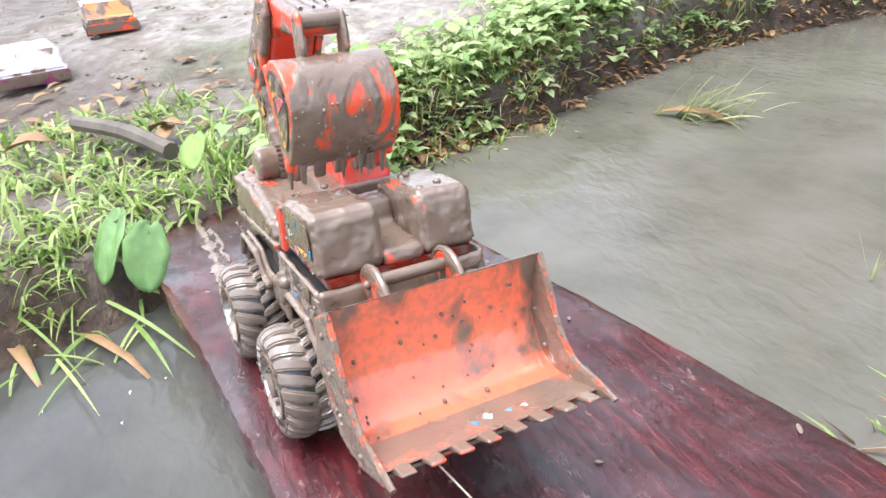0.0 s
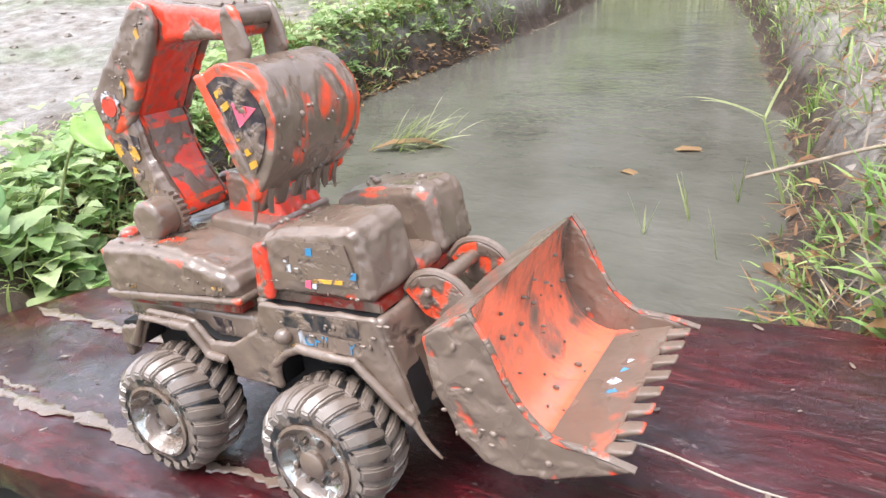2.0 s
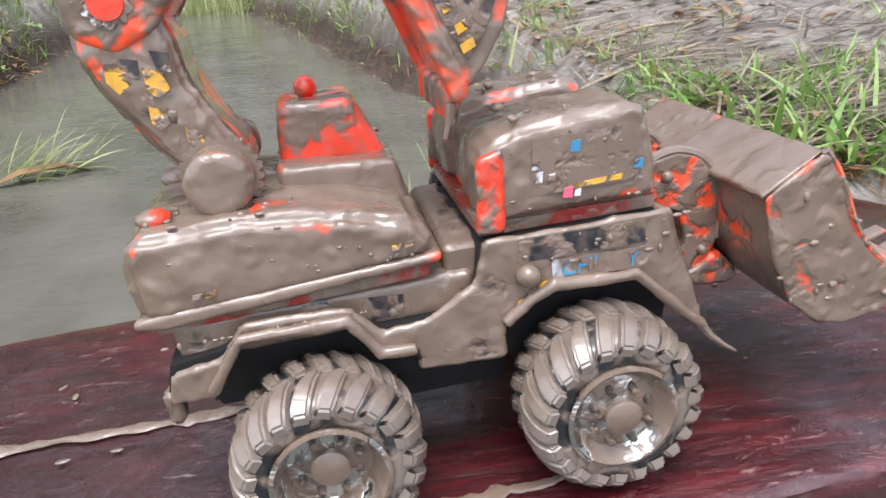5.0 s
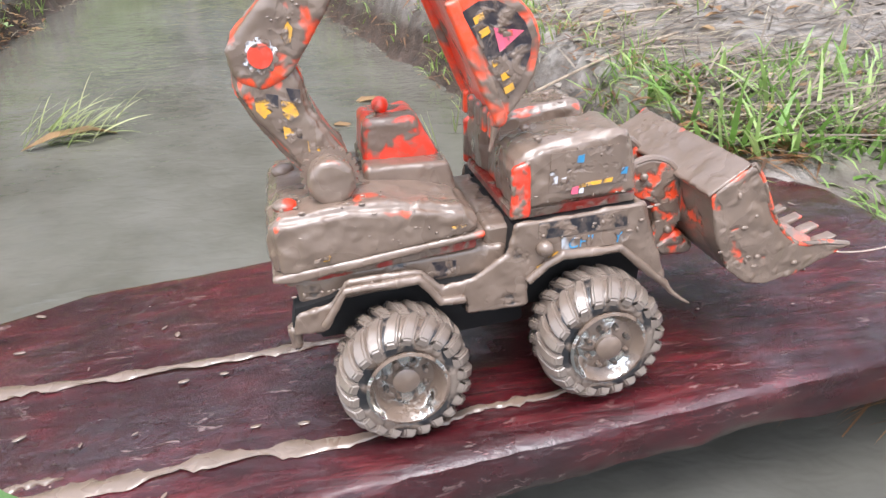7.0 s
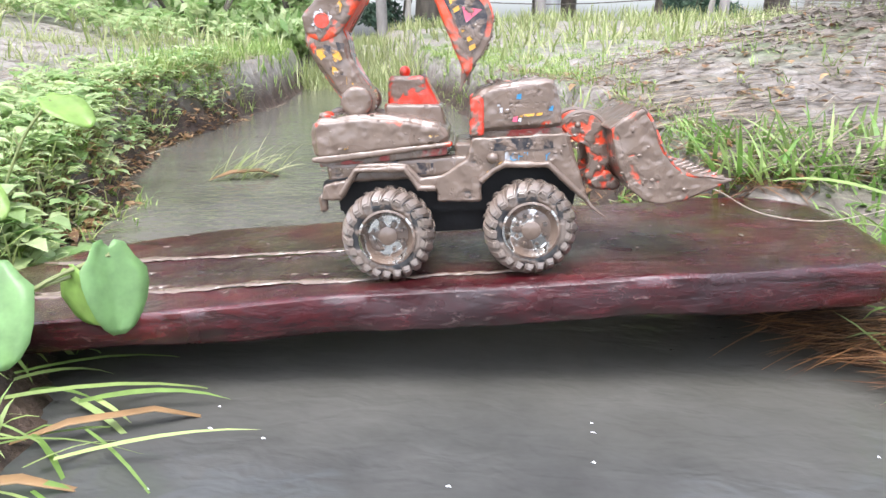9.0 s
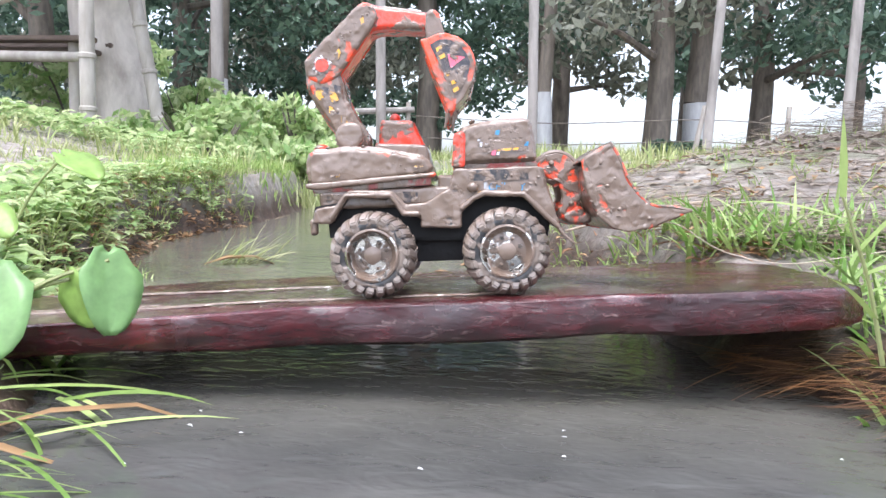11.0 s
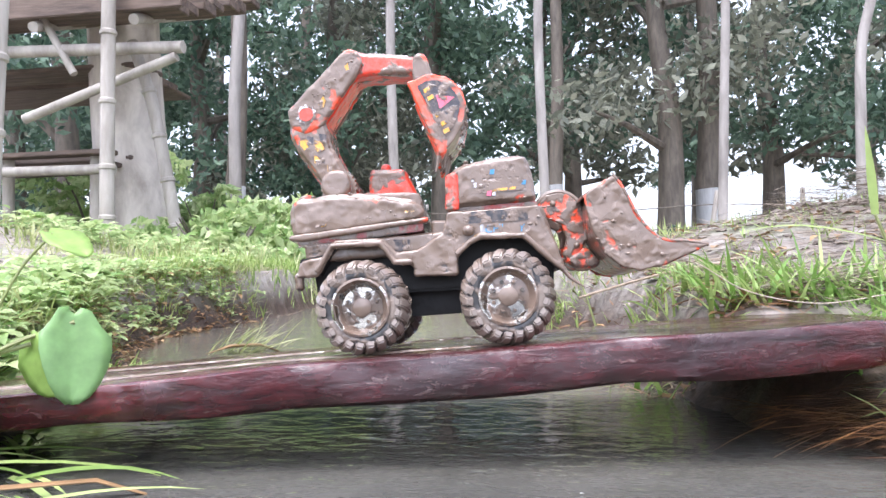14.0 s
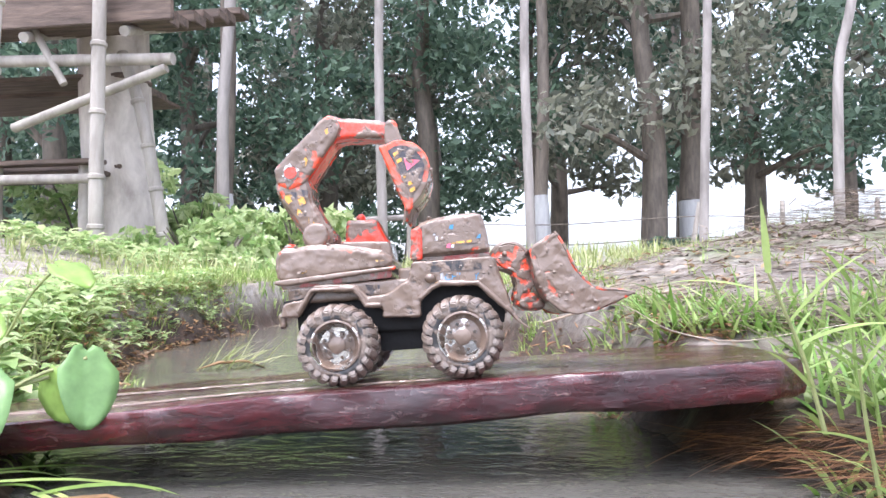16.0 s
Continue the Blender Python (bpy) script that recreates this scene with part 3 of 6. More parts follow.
# chassis: a core, side skirts with wheel arches, bumpers and axles
part("chassis", prism([(-0.083, 0.040), (0.074, 0.036), (0.078, 0.058), (0.066, 0.086), (0.008, 0.086), (0.0, 0.072), (-0.085, 0.073)], -0.030, 0.030, 0.002), M_BLACK, truck)
part("gearbox", box(-0.022, 0.018, -0.018, 0.018, 0.022, 0.045), M_BLACK, truck)
for wx in (-0.0485, 0.0425):
    part("axle", rod((wx, -0.04, 0.0303), (wx, 0.04, 0.0303), 0.0042), M_BLACK, truck)
SKIRT = [(-0.093, 0.052), (-0.078, 0.0525), (-0.0745, 0.058), (-0.066, 0.0700), (-0.038, 0.0695), (-0.029, 0.0565), (-0.0165, 0.0555), (-0.0165, 0.0475), (0.0125, 0.0465), (0.0135, 0.0585), (0.0205, 0.0655), (0.028, 0.0690), (0.056, 0.0672), (0.068, 0.0545), (0.078, 0.0440), (0.0815, 0.0450), (0.0775, 0.0600), (0.0680, 0.0880), (0.0080, 0.0880), (0.0045, 0.0745), (-0.012, 0.0655), (-0.026, 0.0640), (-0.035, 0.0745), (-0.067, 0.0755), (-0.0745, 0.0655), (-0.090, 0.0635)]
INNER = [(x, min(z + 0.0012, 0.0862 if x > 0.006 else 0.0640 + 0.0060 * (x < -0.03))) for x, z in SKIRT]
for s in (-1, 1):
    part("arch_lining", prism(INNER, s * 0.0422, s * 0.030, 0), M_BLACK, truck)
for y0, y1 in ((-0.0455, -0.0423), (0.0423, 0.0455)):
    part("side_skirt", prism(SKIRT, y0, y1, 0.0011), M_CHASSIS, truck, "black plastic side skirt with wheel arches under grey mud")
part("rear_deck", box(-0.088, 0.006, -0.0384, 0.0384, 0.0625, 0.0765, 0.0015), M_CHASSIS, truck)
part("deck_riser", box(-0.003, 0.0100, -0.0360, 0.0360, 0.0700, 0.0845, 0.0015), M_CHASSIS, truck)
for s in (-1, 1):
    part("bumper_hook", box(-0.0945, -0.089, s * 0.040 - 0.004, s * 0.040 + 0.004, 0.044, 0.056, 0.0014), M_CHASSIS, truck)
    part("arch_rim", tube([(-0.079, s * 0.0465, 0.0555), (-0.068, s * 0.0472, 0.0715), (-0.036, s * 0.0472, 0.0710), (-0.0275, s * 0.0465, 0.0580), (-0.0165, s * 0.0468, 0.0572)], [0.0021] * 5, 8), M_MUD, truck)
    part("arch_rim", tube([(0.0125, s * 0.0468, 0.0595), (0.0215, s * 0.0472, 0.0670), (0.029, s * 0.0474, 0.0702), (0.0565, s * 0.0474, 0.0684), (0.069, s * 0.0468, 0.0555), (0.080, s * 0.0462, 0.0448)], [0.0021] * 6, 8), M_MUD, truck)
part("front_panel", prism([(0.0660, 0.087), (0.0700, 0.087), (0.0815, 0.046), (0.0775, 0.046)], -0.044, 0.044, 0.001), M_CHASSIS, truck)
part("fuel_cap", ball((0.021, -0.0465, 0.0745), 0.0042, 0.9), M_MUD, truck)
part("mud_drip", tube([(0.079, -0.045, 0.046), (0.083, -0.046, 0.040), (0.088, -0.047, 0.0355), (0.092, -0.0475, 0.0325)], [0.002, 0.0013, 0.0009, 0.0004], 7), M_MUD, truck)

# Red plastic darkened: shade of the gaps under cab and body painted in.
M_SILL_SHADE = muddy("sill_shade", (0.25, 0.015, 0.008), 0.45, scale=70)
# cab: two humps joined by a low middle
CABSIDE = [(0.0100, 0.0905), (0.0680, 0.0915), (0.0635, 0.1195), (0.0600, 0.1225), (0.0260, 0.1205), (0.0130, 0.1165), (0.0100, 0.1120)]
part("cab_hump", prism(CABSIDE, -0.0420, -0.008, 0.0034, 3), M_CAB, truck, "mud-coated orange cab roof")
part("cab_hump", prism(CABSIDE, 0.012, 0.0420, 0.0034, 3), M_CAB, truck, "mud-coated orange cab roof")
part("cab_middle", prism([(0.012, 0.0905), (0.0680, 0.0905), (0.0660, 0.0985), (0.034, 0.1000), (0.030, 0.112), (0.014, 0.112)], -0.009, 0.013, 0.0015), M_CAB, truck)
part("cab_sill", box(0.0085, 0.0670, -0.0385, 0.0385, 0.0865, 0.0915, 0.0006), M_SILL_SHADE, truck)
for s in (-1, 1):
    part("cab_pillar", prism([(0.0070, 0.0885), (0.0165, 0.0885), (0.0175, 0.1150), (0.0090, 0.1125)], s * 0.0415 - 0.002, s * 0.0415 + 0.002, 0.001), M_BOX, truck)
for px, py in ((0.030, 0.022), (0.050, 0.030), (0.022, -0.02), (0.055, 0.018)):
    part("mud_lump", ball((px, py, 0.1222), 0.0022, 0.7), M_MUD, truck)

# rotating upper body, with engine box, drums and beacon
HULL = [(-0.0955, 0.0790), (-0.0870, 0.0775), (-0.0085, 0.0835), (-0.0045, 0.0880), (-0.0100, 0.0975), (-0.0400, 0.1045), (-0.0600, 0.1065), (-0.0930, 0.1055), (-0.0960, 0.1000)]
part("upper_body", prism(HULL, -0.0425, 0.0425, 0.0036, 3), M_HULL, truck, "mud-caked orange upper body")
part("turntable", lathe([(0.030, 0), (0.030, 0.008), (0.0, 0.008), (0.0, 0.0)], 32), M_REDIN, truck).matrix_local = pose(-0.050, 0, 0.0745, 90, 0, 0)
part("hull_lip", prism([(-0.097, 0.0775), (-0.087, 0.0765), (-0.0045, 0.0830), (-0.004, 0.0862), (-0.0965, 0.0812)], -0.0432, 0.0432, 0.0009), M_HULL, truck)
part("hull_underside", prism([(-0.092, 0.0740), (-0.008, 0.0775), (-0.008, 0.0835), (-0.092, 0.0780)], -0.040, 0.040, 0.0008), M_SILL_SHADE, truck)
part("engine_deck", prism([(-0.0500, 0.1000), (-0.0080, 0.0920), (-0.0110, 0.1085), (-0.0500, 0.1110)], -0.010, 0.036, 0.0012), M_CAB, truck)
part("engine_box", prism([(-0.0490, 0.108), (-0.0120, 0.106), (-0.0215, 0.1285), (-0.0470, 0.1290)], 0.002, 0.033, 0.0014), M_BOX, truck, "red engine box half covered in mud")
part("beacon", ball((-0.0365, 0.0175, 0.1318), 0.0042, 1.0), M_BOX, truck, "small round red beacon")
part("boom_drum", lathe([(0.0, -0.007), (0.0085, -0.007), (0.0100, -0.0055), (0.0100, 0.0055), (0.0085, 0.007), (0.0, 0.007)], 28, (-0.0655, -0.0265, 0.1145)), M_CAB, truck)
part("boom_drum", lathe([(0.0, -0.006), (0.0085, -0.006), (0.0100, -0.0045), (0.0100, 0.0045), (0.0, 0.0055)], 28, (-0.0655, 0.026, 0.1145)), M_CAB, truck)
part("drum_axle", rod((-0.0655, -0.03, 0.1145), (-0.0655, 0.03, 0.1145), 0.005), M_BOX, truck)


def cog(cx, cz, r, deep, count, y0, y1):
    out = []
    for k in range(count):
        for f, rr in ((0.0, r), (0.3, r + deep), (0.6, r + deep), (0.9, r)):
            a = 2 * math.pi * (k + f) / count
            out.append((cx + rr * math.cos(a), cz + rr * math.sin(a)))
    return prism(out, y0, y1, 0)


part("gear_ring", cog(-0.0655, 0.1145, 0.0112, 0.0014, 24, -0.0215, -0.0175), M_ARM, truck)
part("tail_lump", ball((-0.0865, -0.028, 0.1065), 0.0055, 0.55), M_BOX, truck)
part("tail_lump", ball((-0.0865, 0.02, 0.1065), 0.0060, 0.55), M_BOX, truck)

# arm: lower boom, elbow disc, stick, then the linkage and digging bucket
BOOM = [(-0.0765, 0.1150), (-0.0830, 0.1240), (-0.0925, 0.1400), (-0.0985, 0.1540), (-0.0970, 0.1690), (-0.0850, 0.1745), (-0.0730, 0.1640), (-0.0700, 0.1560), (-0.0690, 0.1450), (-0.0640, 0.1330), (-0.0560, 0.1200), (-0.0555, 0.1130)]
part("boom", prism(BOOM, -0.0165, 0.0095, 0.0014), M_BOX, truck, "orange lower boom streaked with mud")
for y0, y1 in ((-0.0205, -0.0150), (0.0080, 0.0135)):
    part("boom_plate", prism(BOOM, y0, y1, 0.0024), M_ARM, truck)
STICK = [(-0.0985, 0.1640), (-0.0960, 0.1580), (-0.0860, 0.1530), (-0.0745, 0.1575), (-0.0500, 0.1905), (-0.0420, 0.1935), (-0.0090, 0.1915), (-0.0030, 0.1940), (-0.0045, 0.2030), (-0.0420, 0.2090), (-0.0520, 0.2125), (-0.0590, 0.2085), (-0.0975, 0.1720)]
CHEEK = [(-0.0985, 0.1640), (-0.0960, 0.1580), (-0.0860, 0.1530), (-0.0745, 0.1575), (-0.0480, 0.1925), (-0.0430, 0.2020), (-0.0460, 0.2100), (-0.0520, 0.2125), (-0.0590, 0.2085), (-0.0975, 0.1720)]
for y0, y1 in ((-0.0215, -0.0165), (0.0105, 0.0155)):
    part("elbow_cheek", prism(CHEEK, y0, y1, 0.0012), M_ARM, truck)
part("stick", prism(STICK, -0.0165, 0.0105, 0.0014), M_REDIN, truck, "orange dipper stick coated with mud")
part("stick_cap", prism([(-0.0470, 0.2020), (-0.0060, 0.1985), (-0.0045, 0.2040), (-0.0420, 0.2100), (-0.052, 0.2135)], -0.0150, 0.0090, 0.0014), M_HULL, truck)
part("elbow_disc", lathe([(0.0, -0.0226), (0.0048, -0.0226), (0.0052, -0.0215), (0.0, -0.0215)], 28, (-0.0850, 0, 0.1672)), M_BOX, truck)
part("elbow_decal", cog(-0.0850, 0.1672, 0.0060, 0.0012, 10, -0.0221, -0.0214), M_WHITE, truck, "white cog-shaped decal")
for ex in (-0.0155, 0.0075):
    part("bucket_ear", prism([(-0.0095, 0.1780), (-0.0040, 0.1780), (0.0055, 0.1860), (0.0010, 0.2030), (-0.0030, 0.2065), (-0.0075, 0.2050), (-0.0100, 0.2000)], ex - 0.0016, ex + 0.0016, 0.0012), M_ARM, truck)
part("bucket_pin", rod((-0.0045, -0.0165, 0.2000), (-0.0045, 0.0095, 0.2000), 0.0040), M_HULL, truck)
for k in range(3):
    part("stick_rib", tube([(-0.040, -0.010 + 0.007 * k, 0.2098), (-0.012, -0.010 + 0.007 * k, 0.2055)], [0.0012, 0.0012], 6), M_MUD, truck)
DIG = [(-0.0095, 0.1800), (0.0000, 0.1838), (0.0080, 0.1832), (0.0165, 0.1795), (0.0225, 0.1730), (0.0258, 0.1640), (0.0255, 0.1560), (0.0215, 0.1450), (0.0150, 0.1360), (0.0075, 0.1295)]


def shell(curve, y0, y1, thick, toward):
    """A bent plate along an (x, z) curve, thickened towards a point."""
    bm = bmesh.new()
    t = Vector(toward)
    outer, inner = [], []
    for x, z in curve:
        p = Vector((x, z))
        q = p + (t - p).normalized() * thick
        outer.append([bm.verts.new((p.x, y, p.y)) for y in (y0, y1)])
        inner.append([bm.verts.new((q.x, y, q.y)) for y in (y0, y1)])
    for i in range(len(curve) - 1):
        bm.faces.new((outer[i][0], outer[i][1], outer[i + 1][1], outer[i + 1][0]))
        bm.faces.new((inner[i][0], inner[i + 1][0], inner[i + 1][1], inner[i][1]))
        for e in (0, 1):
            bm.faces.new((outer[i][e], outer[i + 1][e], inner[i + 1][e], inner[i][e]))
    for i in (0, -1):
        bm.faces.new((outer[i][0], inner[i][0], inner[i][1], outer[i][1]))
    return bm


def arc_points(curve, per=4):
    """Catmull-Rom through the points."""
    p = [Vector(c) for c in curve]
    out = []
    for i in range(len(p) - 1):
        a, b, c, d = p[max(i - 1, 0)], p[i], p[i + 1], p[min(i + 2, len(p) - 1)]
        for k in range(per):
            t = k / per
            out.append(0.5 * ((2 * b) + (c - a) * t + (2 * a - 5 * b + 4 * c - d) * t * t + (3 * b - a - 3 * c + d) * t ** 3))
    return [tuple(v) for v in out + [p[-1]]]


BY0, BY1 = -0.0335, 0.0245
bucket = part("digging_bucket", shell(arc_points(DIG), BY0, BY1, 0.0018, (0.004, 0.158)), M_BUCKET, truck, "orange digging bucket dripping with mud")
for y0, y1 in ((BY0, BY0 + 0.0018), (BY1 - 0.0018, BY1)):
    part("bucket_side", prism(arc_points(DIG, 3), y0, y1, 0.0005, 1), M_EDGE, bucket)
part("bucket_front", shell([(-0.0095, 0.1795), (0.0000, 0.1550), (0.0075, 0.1295)], BY0 + 0.001, BY1 - 0.001, 0.0016, (0.01, 0.16)), M_REDIN, bucket)
for y0, y1 in ((BY0 - 0.0007, BY0 + 0.003), (BY1 - 0.003, BY1 + 0.0007)):
    part("bucket_rim", prism([(-0.0128, 0.1800), (-0.0066, 0.1815), (0.0112, 0.1330), (0.0098, 0.1285), (0.0058, 0.1275)], y0, y1, 0.0009), M_EDGE, bucket, "bare orange rim of the bucket")
for k in range(5):
    yy = BY0 + 0.006 + k * 0.0115
    part("tooth", prism([(0.0040, 0.1330), (0.0125, 0.1345), (0.0052, 0.1215), (0.0035, 0.1220)], yy - 0.0032, yy + 0.0032, 0.0008), M_BUCKET, bucket)
part("mud_drip", tube([(0.0055, BY0 + 0.002, 0.128), (0.004, BY0 + 0.002, 0.122), (0.0025, BY0 + 0.002, 0.1175)], [0.0018, 0.001, 0.0007], 7), M_MUD, bucket)

# loader: two curved arms and the wide front scoop
ARMC = [(0.0680, 0.0900), (0.0740, 0.0965), (0.0830, 0.0985), (0.0920, 0.0950), (0.0980, 0.0870), (0.0995, 0.0770), (0.0985, 0.0640), (0.0930, 0.0530), (0.0860, 0.0500), (0.0830, 0.0560), (0.0860, 0.0660), (0.0840, 0.0760), (0.0760, 0.0800)]
for yy in (-0.021, 0.017):
    arm = part("loader_arm", prism(ARMC, yy - 0.0018, yy + 0.0018, 0.0006, 1), M_LOADER, truck, "curved orange loader arm patched with mud")
    rimc = arc_points(ARMC[:7], 4)
    part("arm_flange", tube([(x, yy, z) for x, z in rimc], [0.0019] * len(rimc), 8), M_MUD, arm)
    part("rivet", ball((0.079, yy - 0.0022, 0.0905), 0.0022, 1.0), M_MUD, arm)
    part("rivet", ball((0.0925, yy - 0.0022, 0.061), 0.0022, 1.0), M_MUD, arm)
part("loader_crossbar", rod((0.080, -0.022, 0.0915), (0.080, 0.018, 0.0915), 0.0032), M_CAB, truck)
part("loader_crossbar", rod((0.090, -0.022, 0.0800), (0.090, 0.018, 0.0800), 0.0028), M_CAB, truck)
part("loader_link", prism([(0.083, 0.052), (0.098, 0.060), (0.108, 0.050), (0.104, 0.045), (0.090, 0.046)], -0.024, 0.020, 0.0015), M_LOADER, truck)
M_FLOOR = muddy("scoop_floor_mud", (0.85, 0.17, 0.09), 0.86, rough=0.18, scale=34, coat=1.0, soft=0.08)
SY0, SY1 = -0.0545, 0.0475
BACK = [(0.1140, 0.1010), (0.1040, 0.0950), (0.0985, 0.0870), (0.0980, 0.0760), (0.1000, 0.0650), (0.1060, 0.0520), (0.1150, 0.0440), (0.1260, 0.0410), (0.1400, 0.0430), (0.1560, 0.0480)]
BACKI = [(0.1140, 0.1010), (0.1105, 0.0880), (0.1090, 0.0760), (0.1110, 0.0640), (0.1160, 0.0550), (0.1240, 0.0490), (0.1340, 0.0470), (0.1460, 0.0490), (0.1580, 0.0525)]
scoop = part("loader_scoop", shell(arc_points(BACKI), SY0, SY1, 0.0018, (0.09, 0.05)), M_SCOOP_IN, truck, "wide orange front scoop with wet mud inside")
part("scoop_floor", shell([(x, z + 0.0004) for x, z in arc_points(BACKI[6:])], SY0 + 0.0006, SY1 - 0.0006, 0.0006, (0.13, 0.08)), M_FLOOR, scoop, "layer of wet mud on the scoop floor")
part("scoop_back", shell(arc_points(BACK[1:]), SY0 + 0.001, SY1 - 0.001, 0.0014, (0.13, 0.08)), M_SCOOP, scoop)
part("scoop_brow", prism([(0.1145, 0.1018), (0.1130, 0.1000), (0.0940, 0.0880), (0.0945, 0.0905)], SY0, SY1, 0.0005, 1), M_HULL, scoop)
SIDE = [(0.1142, 0.1015), (0.0945, 0.0895), (0.0965, 0.0780), (0.0995, 0.0660), (0.1060, 0.0510), (0.1150, 0.0430), (0.1260, 0.0400), (0.1400, 0.0420), (0.1560, 0.0475), (0.1690, 0.0530), (0.1560, 0.0562), (0.1420, 0.0580), (0.1330, 0.0655), (0.1270, 0.0750), (0.1225, 0.0860), (0.1185, 0.0950)]
for y0, y1 in ((SY0 - 0.0014, SY0 + 0.0006), (SY1 - 0.0006, SY1 + 0.0014)):
    part("scoop_side", prism(SIDE, y0, y1, 0.0006, 1), M_SCOOP, scoop, "scoop side plate with orange showing through mud")
    part("side_flange", tube([(x, (y0 + y1) / 2, z) for x, z in arc_points(SIDE[9:] + SIDE[:1], 3)], [0.0014] * (7 * 3 + 1), 6), M_LOADER, scoop)
for k in range(8):
    yy = SY0 + 0.0085 + k * 0.0123
    part("tooth", prism([(0.154, 0.0500), (0.1575, 0.0540), (0.1665, 0.0560), (0.1668, 0.0545), (0.158, 0.0505)], yy - 0.0040, yy + 0.0026, 0.0005, 1), M_HULL, scoop)
rng = random.Random(4)
for k in range(34):
    i = rng.randrange(1, 7)
    x, z = BACKI[i]
    x2, z2 = BACKI[i + 1]
    f = rng.random()
    r = rng.uniform(0.0006, 0.0017)
    part("mud_blob", clod((x + (x2 - x) * f + 0.0003, rng.uniform(SY0 + 0.006, SY1 - 0.006), z + (z2 - z) * f + 0.0003), r, 0.8, 1), M_MUD, scoop)
for s, yy in ((-1, SY0 - 0.0018), (1, SY1 - 0.001)):
    for x, z in ((0.108, 0.088), (0.112, 0.072), (0.120, 0.056), (0.140, 0.049)):
        part("rivet", clod((x, yy, z), 0.0017, 1.0, 1), M_MUD, scoop)

# decals, thin and half hidden by mud
def decal(name, pts, y, material, parent=None, label=""):
    return part(name, prism(pts, y - 0.0003, y + 0.0001, 0), material, parent or truck, label)


DOME = [(-0.0060, 0.1760), (0.0010, 0.1795), (0.0085, 0.1790), (0.0150, 0.1755), (0.0198, 0.1695), (0.0222, 0.1625), (0.0212, 0.1560), (0.0170, 0.1475), (0.0115, 0.1400), (0.0060, 0.1500), (0.0010, 0.1620)]
sticker = decal("bucket_decal", DOME, BY0 - 0.0004, M_STICKER, bucket, "black warning sticker with yellow stripes and a pink triangle")
for k, (x, z) in enumerate(((0.0005, 0.1735), (0.0025, 0.1680), (0.0070, 0.1560), (0.0105, 0.1500), (0.0115, 0.1445))):
    decal("yellow_bar", [(x - 0.0022, z), (x + 0.0018, z + 0.0018), (x + 0.0026, z - 0.0008), (x - 0.0014, z - 0.0026)], BY0 - 0.0008, M_YELLOW, bucket)
decal("pink_triangle", [(0.0065, 0.1690), (0.0190, 0.1665), (0.0085, 0.1590)], BY0 - 0.0008, M_PINK, bucket)
decal("red_spot", [(0.0100, 0.1672), (0.0140, 0.1672), (0.0140, 0.1650), (0.0100, 0.1650)], BY0 - 0.0012, M_REDIN, bucket)
for k, (x, z, s) in enumerate(((-0.0875, 0.1470, 0.0052), (-0.0775, 0.1440, 0.0050), (-0.0790, 0.1340, 0.0040), (-0.0705, 0.1270, 0.0036))):
    decal("yellow_patch", [(x - s * 0.55, z + s), (x + s * 0.5, z + s * 0.55), (x + s * 0.7, z - s * 0.4), (x - s * 0.1, z - s * 0.9), (x - s * 0.6, z - s * 0.2)], -0.0208, M_YELLOW)
for x, z, s in ((-0.0830, 0.1490, 0.0034), (-0.0815, 0.1385, 0.0040), (-0.0740, 0.1500, 0.0034), (-0.0755, 0.1345, 0.0028)):
    decal("black_patch", [(x - s, z + s), (x + s * 0.6, z + s * 0.6), (x + s * 0.4, z - s), (x - s * 0.7, z - s * 0.5)], -0.0207, M_STICKER)
decal("yellow_mark", [(-0.0760, 0.1745), (-0.0722, 0.1790), (-0.0708, 0.1760), (-0.0725, 0.1710), (-0.0748, 0.1705)], -0.0218, M_YELLOW)
decal("yellow_mark", [(-0.0560, 0.1990), (-0.0535, 0.2010), (-0.0530, 0.1965), (-0.0550, 0.1955)], -0.0218, M_YELLOW)
# cab sides
for x0, x1, z0, z1, m in ((0.0245, 0.0590, 0.0985, 0.1160, M_STICKER), ):
    decal("window_decal", [(x0, z0), (x1 + 0.002, z0), (x1 - 0.002, z1), (x0 + 0.002, z1)], -0.0424, muddy("window_decal", (0.02, 0.02, 0.025), 0.78, scale=95), label="dark window sticker almost hidden by mud")
for x, z, s, m in ((0.0270, 0.1080, 0.0016, M_WHITE), (0.0272, 0.1040, 0.0018, M_WHITE), (0.0315, 0.1035, 0.0012, M_WHITE), (0.0395, 0.1120, 0.0018, M_BLUE), (0.0595, 0.1035, 0.0016, M_BLUE), (0.0365, 0.0980, 0.0018, M_PINK), (0.0395, 0.0975, 0.0012, M_WHITE)):
    decal("decal_spot", [(x - s, z - s * 0.8), (x + s * 0.7, z - s), (x + s, z + s), (x - s * 0.6, z + s * 0.8)], -0.0428, m)
decal("decal_stripe", [(0.0385, 0.0990), (0.0540, 0.0995), (0.0545, 0.1012), (0.0390, 0.1005)], -0.0428, M_YELLOW)
for x, z in ((-0.0730, 0.0860), (-0.0770, 0.0857), (-0.0180, 0.0902), (-0.0140, 0.0905)):
    decal("stripe_mark", [(x - 0.0018, z - 0.0010), (x + 0.0010, z - 0.0008), (x + 0.0018, z + 0.0010), (x - 0.0010, z + 0.0008)], -0.0434, M_YELLOW)
